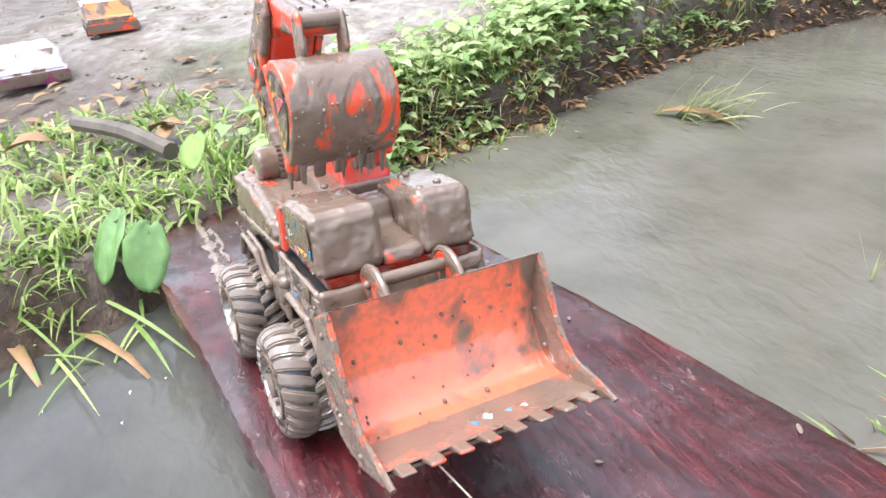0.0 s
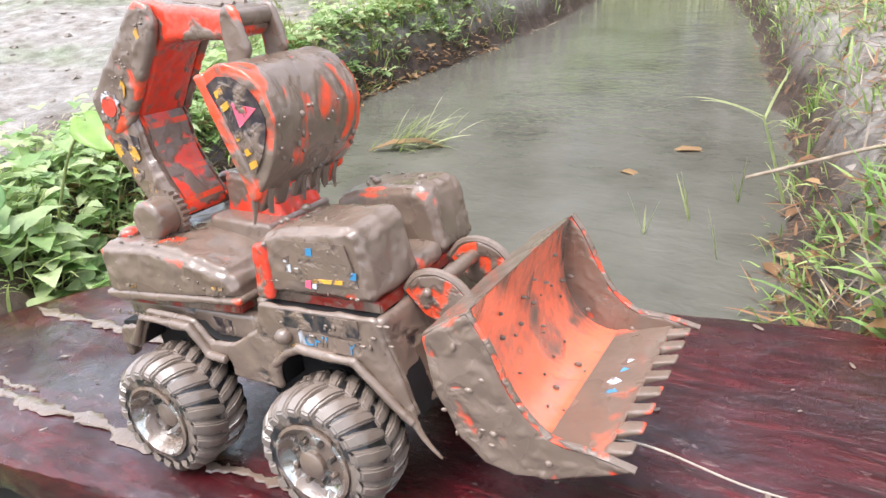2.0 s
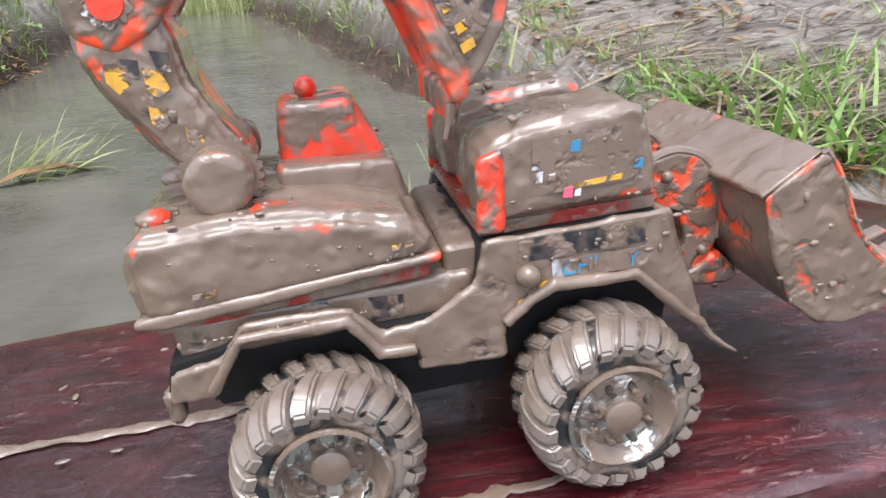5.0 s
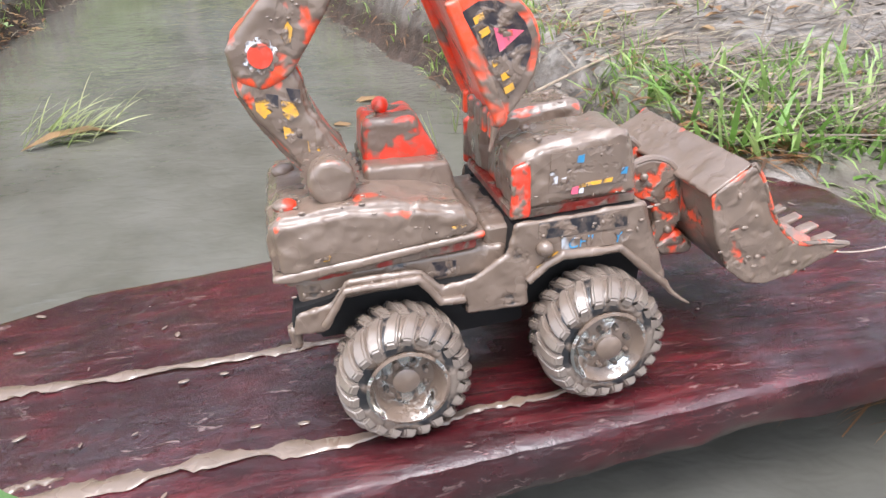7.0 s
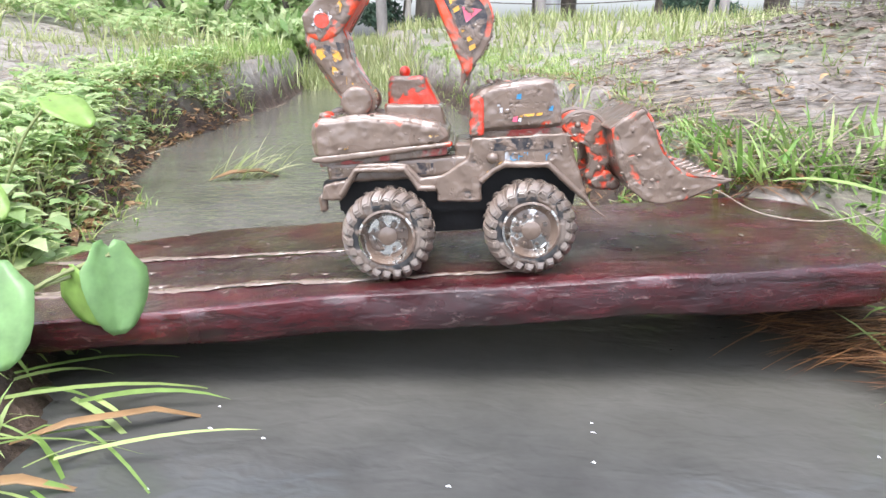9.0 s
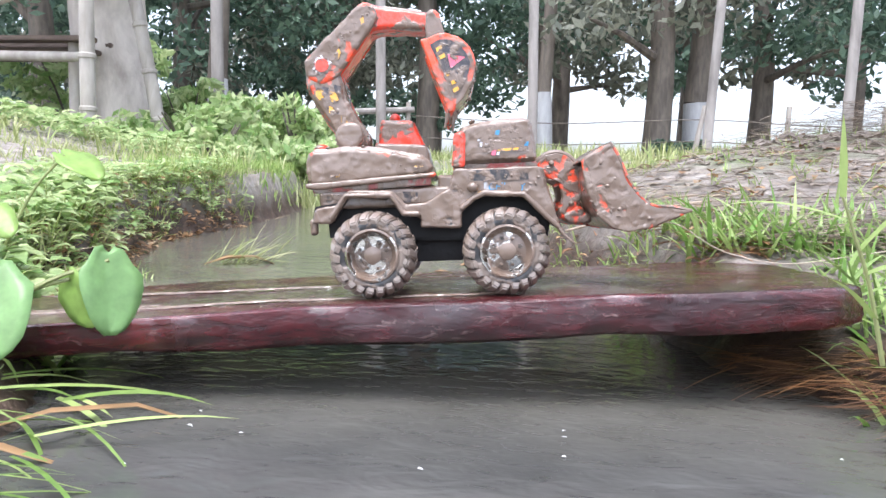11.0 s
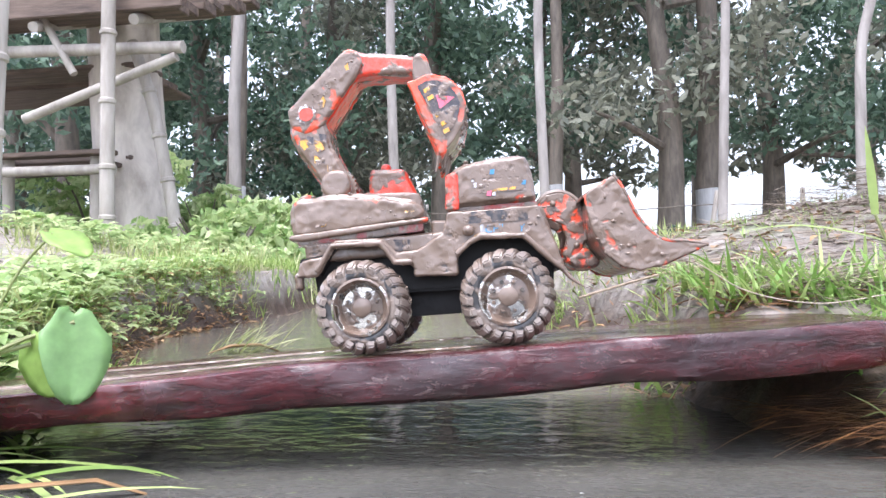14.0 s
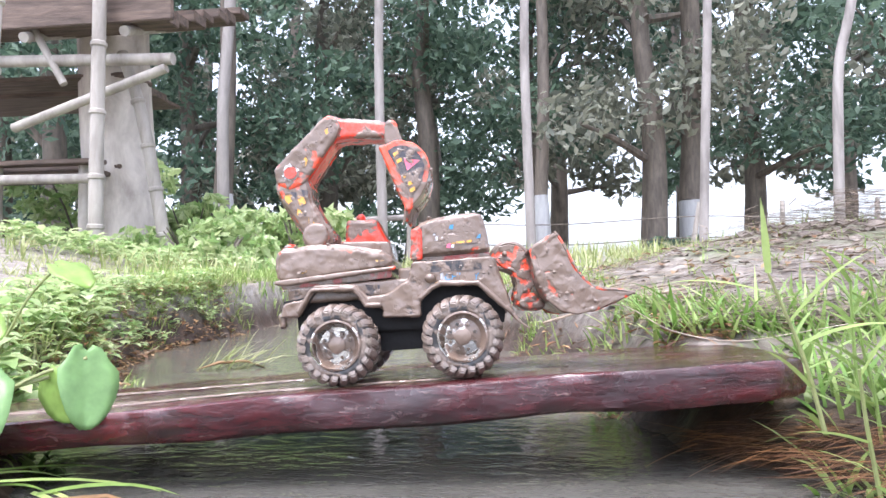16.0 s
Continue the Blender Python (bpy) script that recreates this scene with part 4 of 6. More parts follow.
# skirt stickers
decal("skirt_decal", [(-0.0345, 0.0650), (-0.0180, 0.0660), (-0.0175, 0.0725), (-0.0290, 0.0735)], -0.0385, M_STICKER, label="torn dark sticker on the skirt")
decal("skirt_decal", [(0.0180, 0.0790), (0.0600, 0.0785), (0.0600, 0.0860), (0.0190, 0.0865)], -0.0458, muddy("torn_decal", (0.015, 0.015, 0.02), 0.42, scale=85), label="torn dark sticker on the skirt")
decal("name_plate", [(0.0290, 0.0715), (0.0590, 0.0700), (0.0595, 0.0770), (0.0290, 0.0780)], -0.0458, muddy("name_plate", (0.5, 0.52, 0.55), 0.72, scale=70), label="pale sticker with blue letters")
for x, z in ((0.0175, 0.0655), (0.0215, 0.0685), (0.0255, 0.0705)):
    decal("stripe_mark", [(x - 0.0014, z - 0.0012), (x + 0.0008, z - 0.0004), (x + 0.0016, z + 0.0014), (x - 0.0008, z + 0.0004)], -0.0462, M_YELLOW)


def lettering(text, x, z, y, size, material, parent, shear=0.15):
    """Flat letters that face -y."""
    cu = bpy.data.curves.new("lettering", "FONT")
    cu.body, cu.size, cu.extrude, cu.shear = text, size, 0.00012, shear
    tmp = new("lettering", cu)
    me = bpy.data.meshes.new_from_object(tmp.evaluated_get(bpy.context.evaluated_depsgraph_get()))
    bpy.data.objects.remove(tmp)
    me.materials.clear()
    me.materials.append(material)
    ob = new("lettering", me)
    ob.parent = parent
    ob.matrix_local = pose(x, y, z, 90, 0, 0)
    return ob


lettering("CHI", 0.0315, 0.0722, -0.0464, 0.0072, M_BLUE, truck)
lettering("Y", 0.0530, 0.0712, -0.0464, 0.0072, M_BLUE, truck)
# the scoop's floor carries a torn label
for k, (x, y, s, m) in enumerate(((0.150, -0.035, 0.0035, M_YELLOW), (0.1495, -0.041, 0.0028, M_WHITE), (0.1485, -0.010, 0.0036, M_BLUE), (0.1475, -0.002, 0.0042, M_WHITE), (0.1490, 0.008, 0.0030, M_BLUE), (0.1495, 0.016, 0.0030, M_WHITE))):
    z = 0.0502
    q = prism([(-s * 0.5, -0.0002), (s * 0.5, -0.0002), (s * 0.5, 0.0002), (-s * 0.5, 0.0002)], -s, s, 0)
    part("label_scrap", q, m, scoop).matrix_local = pose(x, y, z, 0, -16, 20 * k)
# drops and clods of mud
rng = random.Random(9)
for k in range(26):
    x = rng.uniform(-0.092, -0.010)
    part("mud_blob", clod((x, -0.0425, rng.uniform(0.086, 0.0975 + min(0.007, (-x) * 0.12))), rng.uniform(0.0004, 0.0009), 1.0, 1), M_MUD, truck)
for k in range(22):
    x = rng.uniform(-0.092, -0.045)
    part("mud_blob", clod((x, rng.uniform(-0.04, -0.02), 0.1062), rng.uniform(0.0006, 0.0014), 0.7, 1), M_MUD, truck)
for k in range(22):
    part("mud_blob", clod((rng.uniform(0.016, 0.062), -0.0424, rng.uniform(0.093, 0.118)), rng.uniform(0.0004, 0.0011), 1.0, 1), M_MUD, truck)
for k in range(16):
    part("mud_blob", clod((rng.uniform(0.022, 0.062), rng.choice((rng.uniform(-0.04, -0.01), rng.uniform(0.014, 0.04))), 0.1213), rng.uniform(0.0006, 0.0016), 0.8, 1), M_MUD, truck)
for k in range(34):
    f = rng.random()
    part("mud_blob", clod((-0.094 + 0.045 * f, -0.0217, 0.166 + 0.037 * f + rng.uniform(-0.005, 0.005)), rng.uniform(0.0004, 0.0010), 1.0, 1), M_MUD, truck)
for k in range(10):
    part("mud_blob", clod((rng.uniform(0.100, 0.130), SY0 - 0.0015, rng.uniform(0.048, 0.082)), rng.uniform(0.0005, 0.0014), 1.0, 1), M_MUD, scoop)
for k in range(26):
    i = rng.randrange(5, 9)
    f = rng.random()
    x, z = DIG[i][0] + (DIG[min(i + 1, 9)][0] - DIG[i][0]) * f, DIG[i][1] + (DIG[min(i + 1, 9)][1] - DIG[i][1]) * f
    part("mud_blob", clod((x + 0.0004, rng.uniform(BY0 + 0.002, BY1 - 0.002), z), rng.uniform(0.0007, 0.0018), 1.3, 1), M_MUD, bucket)
for k in range(9):
    yy = rng.uniform(BY0 + 0.004, BY1 - 0.004)
    part("mud_drip", tube([(0.010, yy, 0.1325), (0.0085, yy, 0.1275), (0.0080, yy, 0.1235 - 0.004 * rng.random())], [0.0022, 0.0014, 0.0007], 7), M_MUD, bucket)
for k in range(40):
    x = rng.choice((rng.uniform(-0.09, -0.03), rng.uniform(0.02, 0.078)))
    part("mud_blob", clod((x, -0.0462, rng.uniform(0.0755, 0.087) if x > 0.005 else 0.0725), rng.uniform(0.0005, 0.0014), 1.0, 1), M_MUD, truck)

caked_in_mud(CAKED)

# ---- trees, poles and the hut behind ----
def pole(name, label, pts, r, material=None, knots=0, group="slim trunks behind the ditch"):
    ps = arc3(pts, 14 if knots else 5)
    rad = [r * (1.0 - 0.15 * i / len(ps)) for i in range(len(ps))]
    t = thing(name, label, "tree trunk", group=group)
    part("trunk", tube(ps, rad, 12), material or M_BAMBOO, t)
    if knots:
        gone, step = 0.0, r * 6.5
        for a, b in zip(ps, ps[1:]):
            gone += (b - a).length
            if gone > step:
                gone = 0.0
                d = (b - a).normalized() * r * 0.22
                part("node", tube([b - d * 2, b - d, b + d, b + d * 2], [r * 0.9, r * 1.13, r * 1.13, r * 0.9], 12), M_BAMBOO, t)
    return t


def arc3(pts, per):
    p = [Vector(c) for c in pts]
    out = []
    for i in range(len(p) - 1):
        a, b, c, d = p[max(i - 1, 0)], p[i], p[i + 1], p[min(i + 2, len(p) - 1)]
        for k in range(per):
            t = k / per
            out.append(0.5 * ((2 * b) + (c - a) * t + (2 * a - 5 * b + 4 * c - d) * t * t + (3 * b - a - 3 * c + d) * t ** 3))
    return out + [p[-1]]


pole("bamboo_post", "pale grey bamboo post beside the hut", [(-2.24, 2.2, 0.0), (-2.21, 2.2, 0.7), (-2.18, 2.2, 1.4), (-2.14, 2.2, 2.8)], 0.046, knots=1)
pole("bamboo_post", "pale grey bamboo post beside the hut", [(-2.29, 3.1, 0.1), (-2.29, 3.1, 1.0), (-2.27, 3.1, 2.9)], 0.040, knots=1)
pole("bamboo_post", "leaning pale bamboo prop under the hut roof", [(-2.13, 3.6, 0.1), (-2.22, 3.6, 0.6), (-2.33, 3.6, 1.12), (-2.46, 3.6, 1.5)], 0.040, knots=1)
pole("slim_tree", "slim grey trunk in the grove", [(-2.88, 6, 0.1), (-2.91, 6, 1.7), (-2.84, 6, 2.8), (-2.8, 6, 4.5)], 0.058, M_TRUNK)
pole("slim_tree", "slim grey trunk in the grove", [(-1.56, 7, 0.1), (-1.6, 7, 1.9), (-1.6, 7, 3.1), (-1.55, 7, 5)], 0.055, M_TRUNK)
pole("slim_tree", "slim grey trunk in the grove", [(0.02, 6, 0.0), (-0.02, 6, 1.6), (-0.02, 6, 2.6), (0.05, 6, 4.5)], 0.045, M_TRUNK)
pole("slim_tree", "slim grey trunk in the grove", [(1.48, 6, 0.0), (1.54, 6, 1.5), (1.58, 6, 2.5), (1.6, 6, 4.5)], 0.042, M_TRUNK)
pole("slim_tree", "slim bent grey trunk in the grove", [(2.60, 6, 0.0), (2.62, 6, 1.2), (2.65, 6, 1.9), (2.78, 6, 2.5), (3.0, 6, 4)], 0.045, M_TRUNK)
pole("old_trunk", "thick pale trunk behind the bamboo posts", [(-2.62, 3.95, 0.0), (-2.64, 3.95, 0.5), (-2.72, 3.95, 1.3), (-2.8, 3.95, 3.2)], 0.25, M_OLDBARK)


def leaf_cloud(name, centres, count, size, material, seed, parent, flat=0.75):
    """Many small leaves scattered over clumps of (x, y, z, radius)."""
    rg = np.random.RandomState(seed)
    cs = np.array(centres, float)
    pick = rg.choice(len(cs), count, p=cs[:, 3] ** 2 / (cs[:, 3] ** 2).sum())
    d = rg.normal(size=(count, 3))
    d /= np.linalg.norm(d, axis=1)[:, None]
    r = cs[pick, 3] * rg.uniform(0.15, 1.0, count) ** 0.5
    c = cs[pick, :3] + d * r[:, None] * np.array([1, 1, flat])
    u = rg.normal(size=(count, 3))
    u /= np.linalg.norm(u, axis=1)[:, None]
    v = np.cross(u, rg.normal(size=(count, 3)))
    v /= np.linalg.norm(v, axis=1)[:, None]
    s = size * rg.uniform(0.5, 1.4, count)[:, None]
    a, b = c - u * s, c + u * s
    m1, m2 = c + v * s * 0.42, c - v * s * 0.42
    verts = np.stack([a, m1, b, m2], 1).reshape(-1, 3)
    faces = np.arange(4 * count).reshape(-1, 4)
    me = bpy.data.meshes.new(name)
    me.from_pydata(verts.tolist(), [], faces.tolist())
    me.materials.append(material)
    ob = new(name, me)
    ob.parent = parent
    return ob


def tree(label, base, high, r, clumps, leaves, size, material, seed, spread=1.6, low=1.0, limbs=6):
    rg = random.Random(seed)
    t = thing("tree", label, "tree", Matrix.Translation(base), group="trees of the grove")
    pts = [(0, 0, -0.2), (0.05, 0, high * 0.3), (-0.08, 0.05, high * 0.6), (0.1, 0, high)]
    part("trunk", tube(arc3(pts, 4), [r * (1 - 0.055 * i) for i in range(13)], 10), M_DARKBARK, t)
    cs = []
    for k in range(limbs):
        a = rg.uniform(0, 2 * math.pi)
        z = rg.uniform(low * 0.7, high * 0.8)
        out = rg.uniform(0.5, 1.0) * spread
        end = (math.cos(a) * out, math.sin(a) * out, z + rg.uniform(0.1, 0.8))
        part("limb", tube([(0, 0, z), (end[0] * 0.5, end[1] * 0.5, z + (end[2] - z) * 0.65), end], [r * 0.35, r * 0.2, r * 0.07], 7), M_DARKBARK, t)
        cs.append((*end, rg.uniform(0.4, 0.75)))
    for k in range(clumps):
        a, rr = rg.uniform(0, 2 * math.pi), spread * rg.uniform(0.2, 1.1)
        cs.append((math.cos(a) * rr, math.sin(a) * rr, rg.uniform(low, high * 1.1), rg.uniform(0.3, 0.7)))
    leaf_cloud("crown", cs, leaves, size, material, seed, t)


SPOTS = [(-6.5, 9.5), (-4.6, 8.6), (-3.0, 9.6), (-1.4, 8.8), (0.0, 9.8), (1.35, 8.0), (2.9, 9.6), (4.4, 8.4), (6.3, 9.5)]
for k, (tx, ty) in enumerate(SPOTS):
    tree("dark green broadleaf tree in the grove", (tx, ty, 0.05), 5.4, 0.17, 30, 8000 if k < 4 else 6500, 0.066, M_CROWN if k % 3 != 2 else M_CROWN_DRY, 20 + k, 1.5, 1.15 if k < 4 else 1.8)
for k in range(9):
    tree("tall tree farther back in the grove", (-10 + 2.6 * k, 13.5 + 1.5 * (k % 2), 0.1), 7.0, 0.2, 26, 5200, 0.12, M_CROWN if k % 2 else M_CROWN_DRY, 60 + k, 2.2, 1.2 if k < 4 else 2.1)

tree("dark leafy tree behind the hut", (-5.0, 6.4, 0.05), 4.6, 0.15, 26, 6000, 0.066, M_CROWN, 91, 1.3, 0.7)
tree("dark leafy tree behind the hut", (-6.6, 7.6, 0.05), 4.8, 0.16, 26, 5000, 0.070, M_CROWN, 92, 1.4, 0.7)

hut = thing("hut", "open wooden shelter with a plank roof on bamboo poles", "hut")
for k in range(7):
    part("roof_board", box(-4.6, -1.98 - 0.03 * (k % 2), 3.25 + 0.17 * k, 3.41 + 0.17 * k, 1.55 + 0.07 * k - 0.012 * (k % 3), 1.60 + 0.07 * k, 0.006), M_BOARD, hut)
for k in range(4):
    part("rafter", rod((-2.2 - 0.62 * k, 3.2, 1.48), (-2.35 - 0.62 * k, 4.4, 1.95), 0.03), M_BAMBOO, hut)
part("beam", rod((-4.6, 3.3, 1.44), (-1.96, 3.3, 1.34), 0.035), M_BAMBOO, hut)
part("brace", rod((-2.95, 3.3, 0.98), (-2.0, 3.3, 1.29), 0.028), M_BAMBOO, hut)
for k in range(4):
    part("eave_board", box(-4.6, -1.90 - 0.035 * k, 3.17 + 0.012 * k, 3.20 + 0.012 * k, 1.52 + 0.105 * k, 1.635 + 0.105 * k, 0.006), M_BOARD, hut)
for k in range(3):
    part("ceiling_board", box(-4.6, -2.5 - 0.06 * k, 3.75 + 0.3 * k, 4.03 + 0.3 * k, 1.40 - 0.02 * (k % 2), 1.43, 0.006), M_BOARD, hut)
part("strut", rod((-2.95, 3.28, 1.78), (-2.62, 3.28, 1.22), 0.022), M_BAMBOO, hut)
for k in range(4):
    part("bench_slat", box(-4.2, -2.55 - 0.05 * (k % 2), 3.5 + 0.12 * k, 3.6 + 0.12 * k, 0.80 - 0.055 * (k % 2), 0.83 - 0.055 * (k % 2), 0.005), M_BOARD, hut)
part("bench_rail", rod((-4.2, 3.48, 0.72), (-2.5, 3.48, 0.70), 0.03), M_BAMBOO, hut)
for px in (-2.7, -3.3, -4.1):
    part("leg", rod((px, 3.6, 0.0), (px, 3.6, 0.8), 0.035), M_BAMBOO, hut)

for lx, ly, lr in ((1.86, 8.3, 0.165), (0.10, 7.4, 0.085), (-3.18, 6.6, 0.11)):
    lime = thing("limed_tree", "grey trunk with a limewashed foot in the grove", "tree", Matrix.Translation((lx, ly, 0)), group="limewashed trunks")
    part("trunk", tube(arc3([(0, 0, 1.0), (0.05, 0, 2.4), (0.0, 0, 4.6)], 5), [lr * (0.9 - 0.03 * i) for i in range(11)], 12), M_DARKBARK, lime)
    part("limed_foot", tube(arc3([(0, 0, -0.1), (0.02, 0, 0.5), (0, 0, 1.0)], 4), [lr * (1.15 - 0.03 * i) for i in range(9)], 12), M_LIME, lime)

fence = thing("fence", "rough field fence of poles with a thin wire", "fence")
for fx in (-3.1, -2.2, -1.35, 1.62, 2.5, 3.4, 4.3):
    part("post", tube([(fx, 7.2, -0.1), (fx + 0.02, 7.2, 0.4), (fx + (0.10 if fx == 1.62 else 0.03), 7.2, 0.86)], [0.03, 0.028, 0.025], 9), M_BAMBOO, fence)
part("rail", tube([(-3.3, 7.16, 0.70), (-2.3, 7.16, 0.73), (-1.25, 7.16, 0.78)], [0.04, 0.038, 0.03], 9), M_TRUNK, fence)
for wz in (0.50, 0.72):
    part("wire", tube(arc3([(-1.3, 7.2, wz), (0.2, 7.2, wz - 0.06), (1.7, 7.2, wz), (3.0, 7.2, wz - 0.05), (4.4, 7.2, wz + 0.04)], 5), [0.006] * 21, 6), M_DARKBARK, fence)

log = thing("split_log", "pale split log lying on the bank", "log")
part("wood", tube([(x, y, height(x, y) + 0.016) for x, y, _ in arc3([(-0.745, 0.70, 0), (-0.83, 0.96, 0), (-0.93, 1.30, 0)], 4)], [0.004, 0.008, 0.0075, 0.009, 0.008, 0.0095, 0.007, 0.0075, 0.004], 7), M_PALEWOOD, log)


# ---- grass and weeds ----
class Blades:
    """Collects curved blades or leaves, and links them as one object."""

    def __init__(self, seed):
        self.v, self.f, self.r = [], [], random.Random(seed)

    def blade(self, p, d, length, width, droop, segs=4):
        r = self.r
        d = Vector(d).normalized()
        side = d.cross(Vector((0, 0, 1)))
        side = (side if side.length > 0.05 else Vector((1, 0, 0))).normalized()
        side = (side + Vector((0, 0, r.uniform(-0.4, 0.4)))).normalized()
        p = Vector(p)
        start = len(self.v)
        step = length / segs
        for i in range(segs + 1):
            f = i / segs
            w = width * (1 - f) ** 0.7 * (0.55 + 0.9 * min(f * 2.5, 1) * 0.5)
            if i == segs:
                self.v.append(tuple(p))
            else:
                self.v.append(tuple(p + side * w))
                self.v.append(tuple(p - side * w))
            d = (d + Vector((0, 0, -droop * (0.4 + f)))).normalized()
            p = p + d * step
        for i in range(segs - 1):
            a = start + 2 * i
            self.f.append((a, a + 1, a + 3, a + 2))
        a = start + 2 * (segs - 1)
        self.f.append((a, a + 1, a + 2))

    def leaf(self, p, d, length, width):
        """A pointed oval leaf folded a little along its rib."""
        d = Vector(d).normalized()
        side = d.cross(Vector((0, 0, 1)))
        side = (side if side.length > 0.05 else Vector((1, 0, 0))).normalized()
        up = side.cross(d)
        p, s = Vector(p), len(self.v)
        for f, w, h in ((0.0, 0, 0), (0.3, 1, 0.05), (0.65, 0.8, 0.03)):
            c = p + d * length * f + up * h * length
            if w:
                self.v += [tuple(c + side * width * w + up * width * 0.3), tuple(c), tuple(c - side * width * w + up * width * 0.3)]
            else:
                self.v.append(tuple(c))
        self.v.append(tuple(p + d * length - up * length * 0.12))
        self.f += [(s, s + 1, s + 2), (s, s + 2, s + 3), (s + 1, s + 4, s + 5, s + 2), (s + 2, s + 5, s + 6, s + 3), (s + 4, s + 7, s + 5), (s + 5, s + 7, s + 6)]

    def link(self, name, material, label, category, kind="stuff"):
        me = bpy.data.meshes.new(name)
        me.from_pydata(self.v, [], self.f)
        me.materials.append(material)
        me.polygons.foreach_set("use_smooth", [True] * len(me.polygons))
        return tagged(new(name, me), label, category, kind=kind)


def left_d(x, y):
    return lerp_at(LEFT_EDGE, y) - x


def right_d(x, y):
    return x - lerp_at(RIGHT_EDGE, y)


def tuft(b, x, y, count, length, width, lean=(0, 0), droop=0.22, spread=0.7, z=None):
    r = b.r
    for _ in range(count):
        a = r.uniform(0, 2 * math.pi)
        s = r.uniform(0.1, spread)
        px, py = x + r.gauss(0, 0.008), y + r.gauss(0, 0.008)
        b.blade((px, py, (height(px, py) if z is None else z) - 0.004), (math.cos(a) * s + lean[0], math.sin(a) * s + lean[1], 1), length * r.uniform(0.55, 1.2), width * r.uniform(0.6, 1.3), droop * r.uniform(0.5, 1.6))


def scatter(b, n, x0, x1, y0, y1, test, make):
    k = 0
    for _ in range(n * 12):
        if k >= n:
            return
        x, y = b.r.uniform(x0, x1), b.r.uniform(y0, y1)
        if b.r.random() < test(x, y):
            make(x, y)
            k += 1


def on_plank(x, y):
    return -0.36 < x < 0.28 and -0.06 + 0.13 * x < y < 0.215 + 0.13 * x


def band(d, lo, peak, hi):
    if d < lo or d > hi:
        return 0.0
    return (d - lo) / (peak - lo) if d < peak else 1 - (d - peak) / (hi - peak)


g = Blades(1)
scatter(g, 620, -1.2, -0.15, -0.45, 1.6, lambda x, y: 0 if on_plank(x, y) else band(left_d(x, y), 0.015, 0.07, 0.22), lambda x, y: tuft(g, x, y, 7, 0.042, 0.0020, (0.25, -0.1), 0.34, 1.1))
scatter(g, 620, -0.6, 1.0, 0.26, 3.0, lambda x, y: 0 if on_plank(x, y) else band(right_d(x, y), -0.01, 0.04, 0.20 + 0.25 * smooth((y - 0.9) / 0.8)), lambda x, y: tuft(g, x, y, 7, 0.034, 0.0018, (-0.25, -0.1), 0.34, 1.2))
scatter(g, 500, -2.2, -0.6, 1.2, 4.0, lambda x, y: band(left_d(x, y), 0.0, 0.1, 0.34), lambda x, y: tuft(g, x, y, 6, 0.06, 0.003))
scatter(g, 520, -0.6, 1.6, 0.55, 2.6, lambda x, y: 0 if right_d(x, y) < 0.05 else 0.25 + 0.5 * smooth(3 * noise.noise((x * 3.5, y * 3.5, 8.0))), lambda x, y: tuft(g, x, y, 6, 0.035, 0.0016, (-0.1, -0.1), 0.3, 1.2))
g.link("grass", M_GRASS, "bright green grass growing along the banks", "grass")

f = Blades(2)
scatter(f, 430, -1.2, -0.35, 0.1, 1.7, lambda x, y: 0 if on_plank(x, y) else band(left_d(x, y), 0.02, 0.08, 0.26) * (1 - 0.5 * smooth((y - 0.5) / 0.4)), lambda x, y: tuft(f, x, y, 6, 0.06, 0.0018, (0.35, -0.15), 0.36, 1.1))
scatter(f, 170, -1.9, -0.7, 0.9, 2.6, lambda x, y: band(left_d(x, y), 0.2, 0.5, 1.0), lambda x, y: tuft(f, x, y, 6, 0.06, 0.0022, (0.1, -0.1), 0.3, 1.1))
scatter(f, 1100, -0.2, 3.2, 1.5, 3.4, lambda x, y: 0 if right_d(x, y) < 0.03 or (x - 0.85) ** 2 + (y - 1.4) ** 2 < 0.12 else smooth(0.5 + 1.6 * noise.noise((x * 1.7, y * 1.7, 3.0))), lambda x, y: tuft(f, x, y, 6, 0.045, 0.0026, (0, -0.1), 0.3, 1.2))
scatter(f, 320, -2.8, 0.6, 2.6, 4.0, lambda x, y: 1 if left_d(x, y) < 0.02 and right_d(x, y) < 0.02 else 0, lambda x, y: tuft(f, x, y, 6, 0.19, 0.003))
scatter(f, 2500, -3.5, 5.0, 1.8, 8.0, lambda x, y: 0 if y < 3.8 and min(-left_d(x, y), -right_d(x, y)) > -0.05 else 0.5, lambda x, y: tuft(f, x, y, 5, 0.12, 0.005))
f.link("grass", M_GRASS_PALE, "pale green field grass behind the ditch", "grass")

w = Blades(3)


def weed(b, x, y, high, size, n=9):
    r, z = b.r, height(x, y)
    for _ in range(n):
        a, h = r.uniform(0, 2 * math.pi), r.uniform(0.25, 1.0) * high
        px, py = x + math.cos(a) * h * 0.35, y + math.sin(a) * h * 0.35
        b.leaf((px, py, z + h), (math.cos(a), math.sin(a), r.uniform(-0.25, 0.5)), size * r.uniform(0.6, 1.3), size * 0.36)


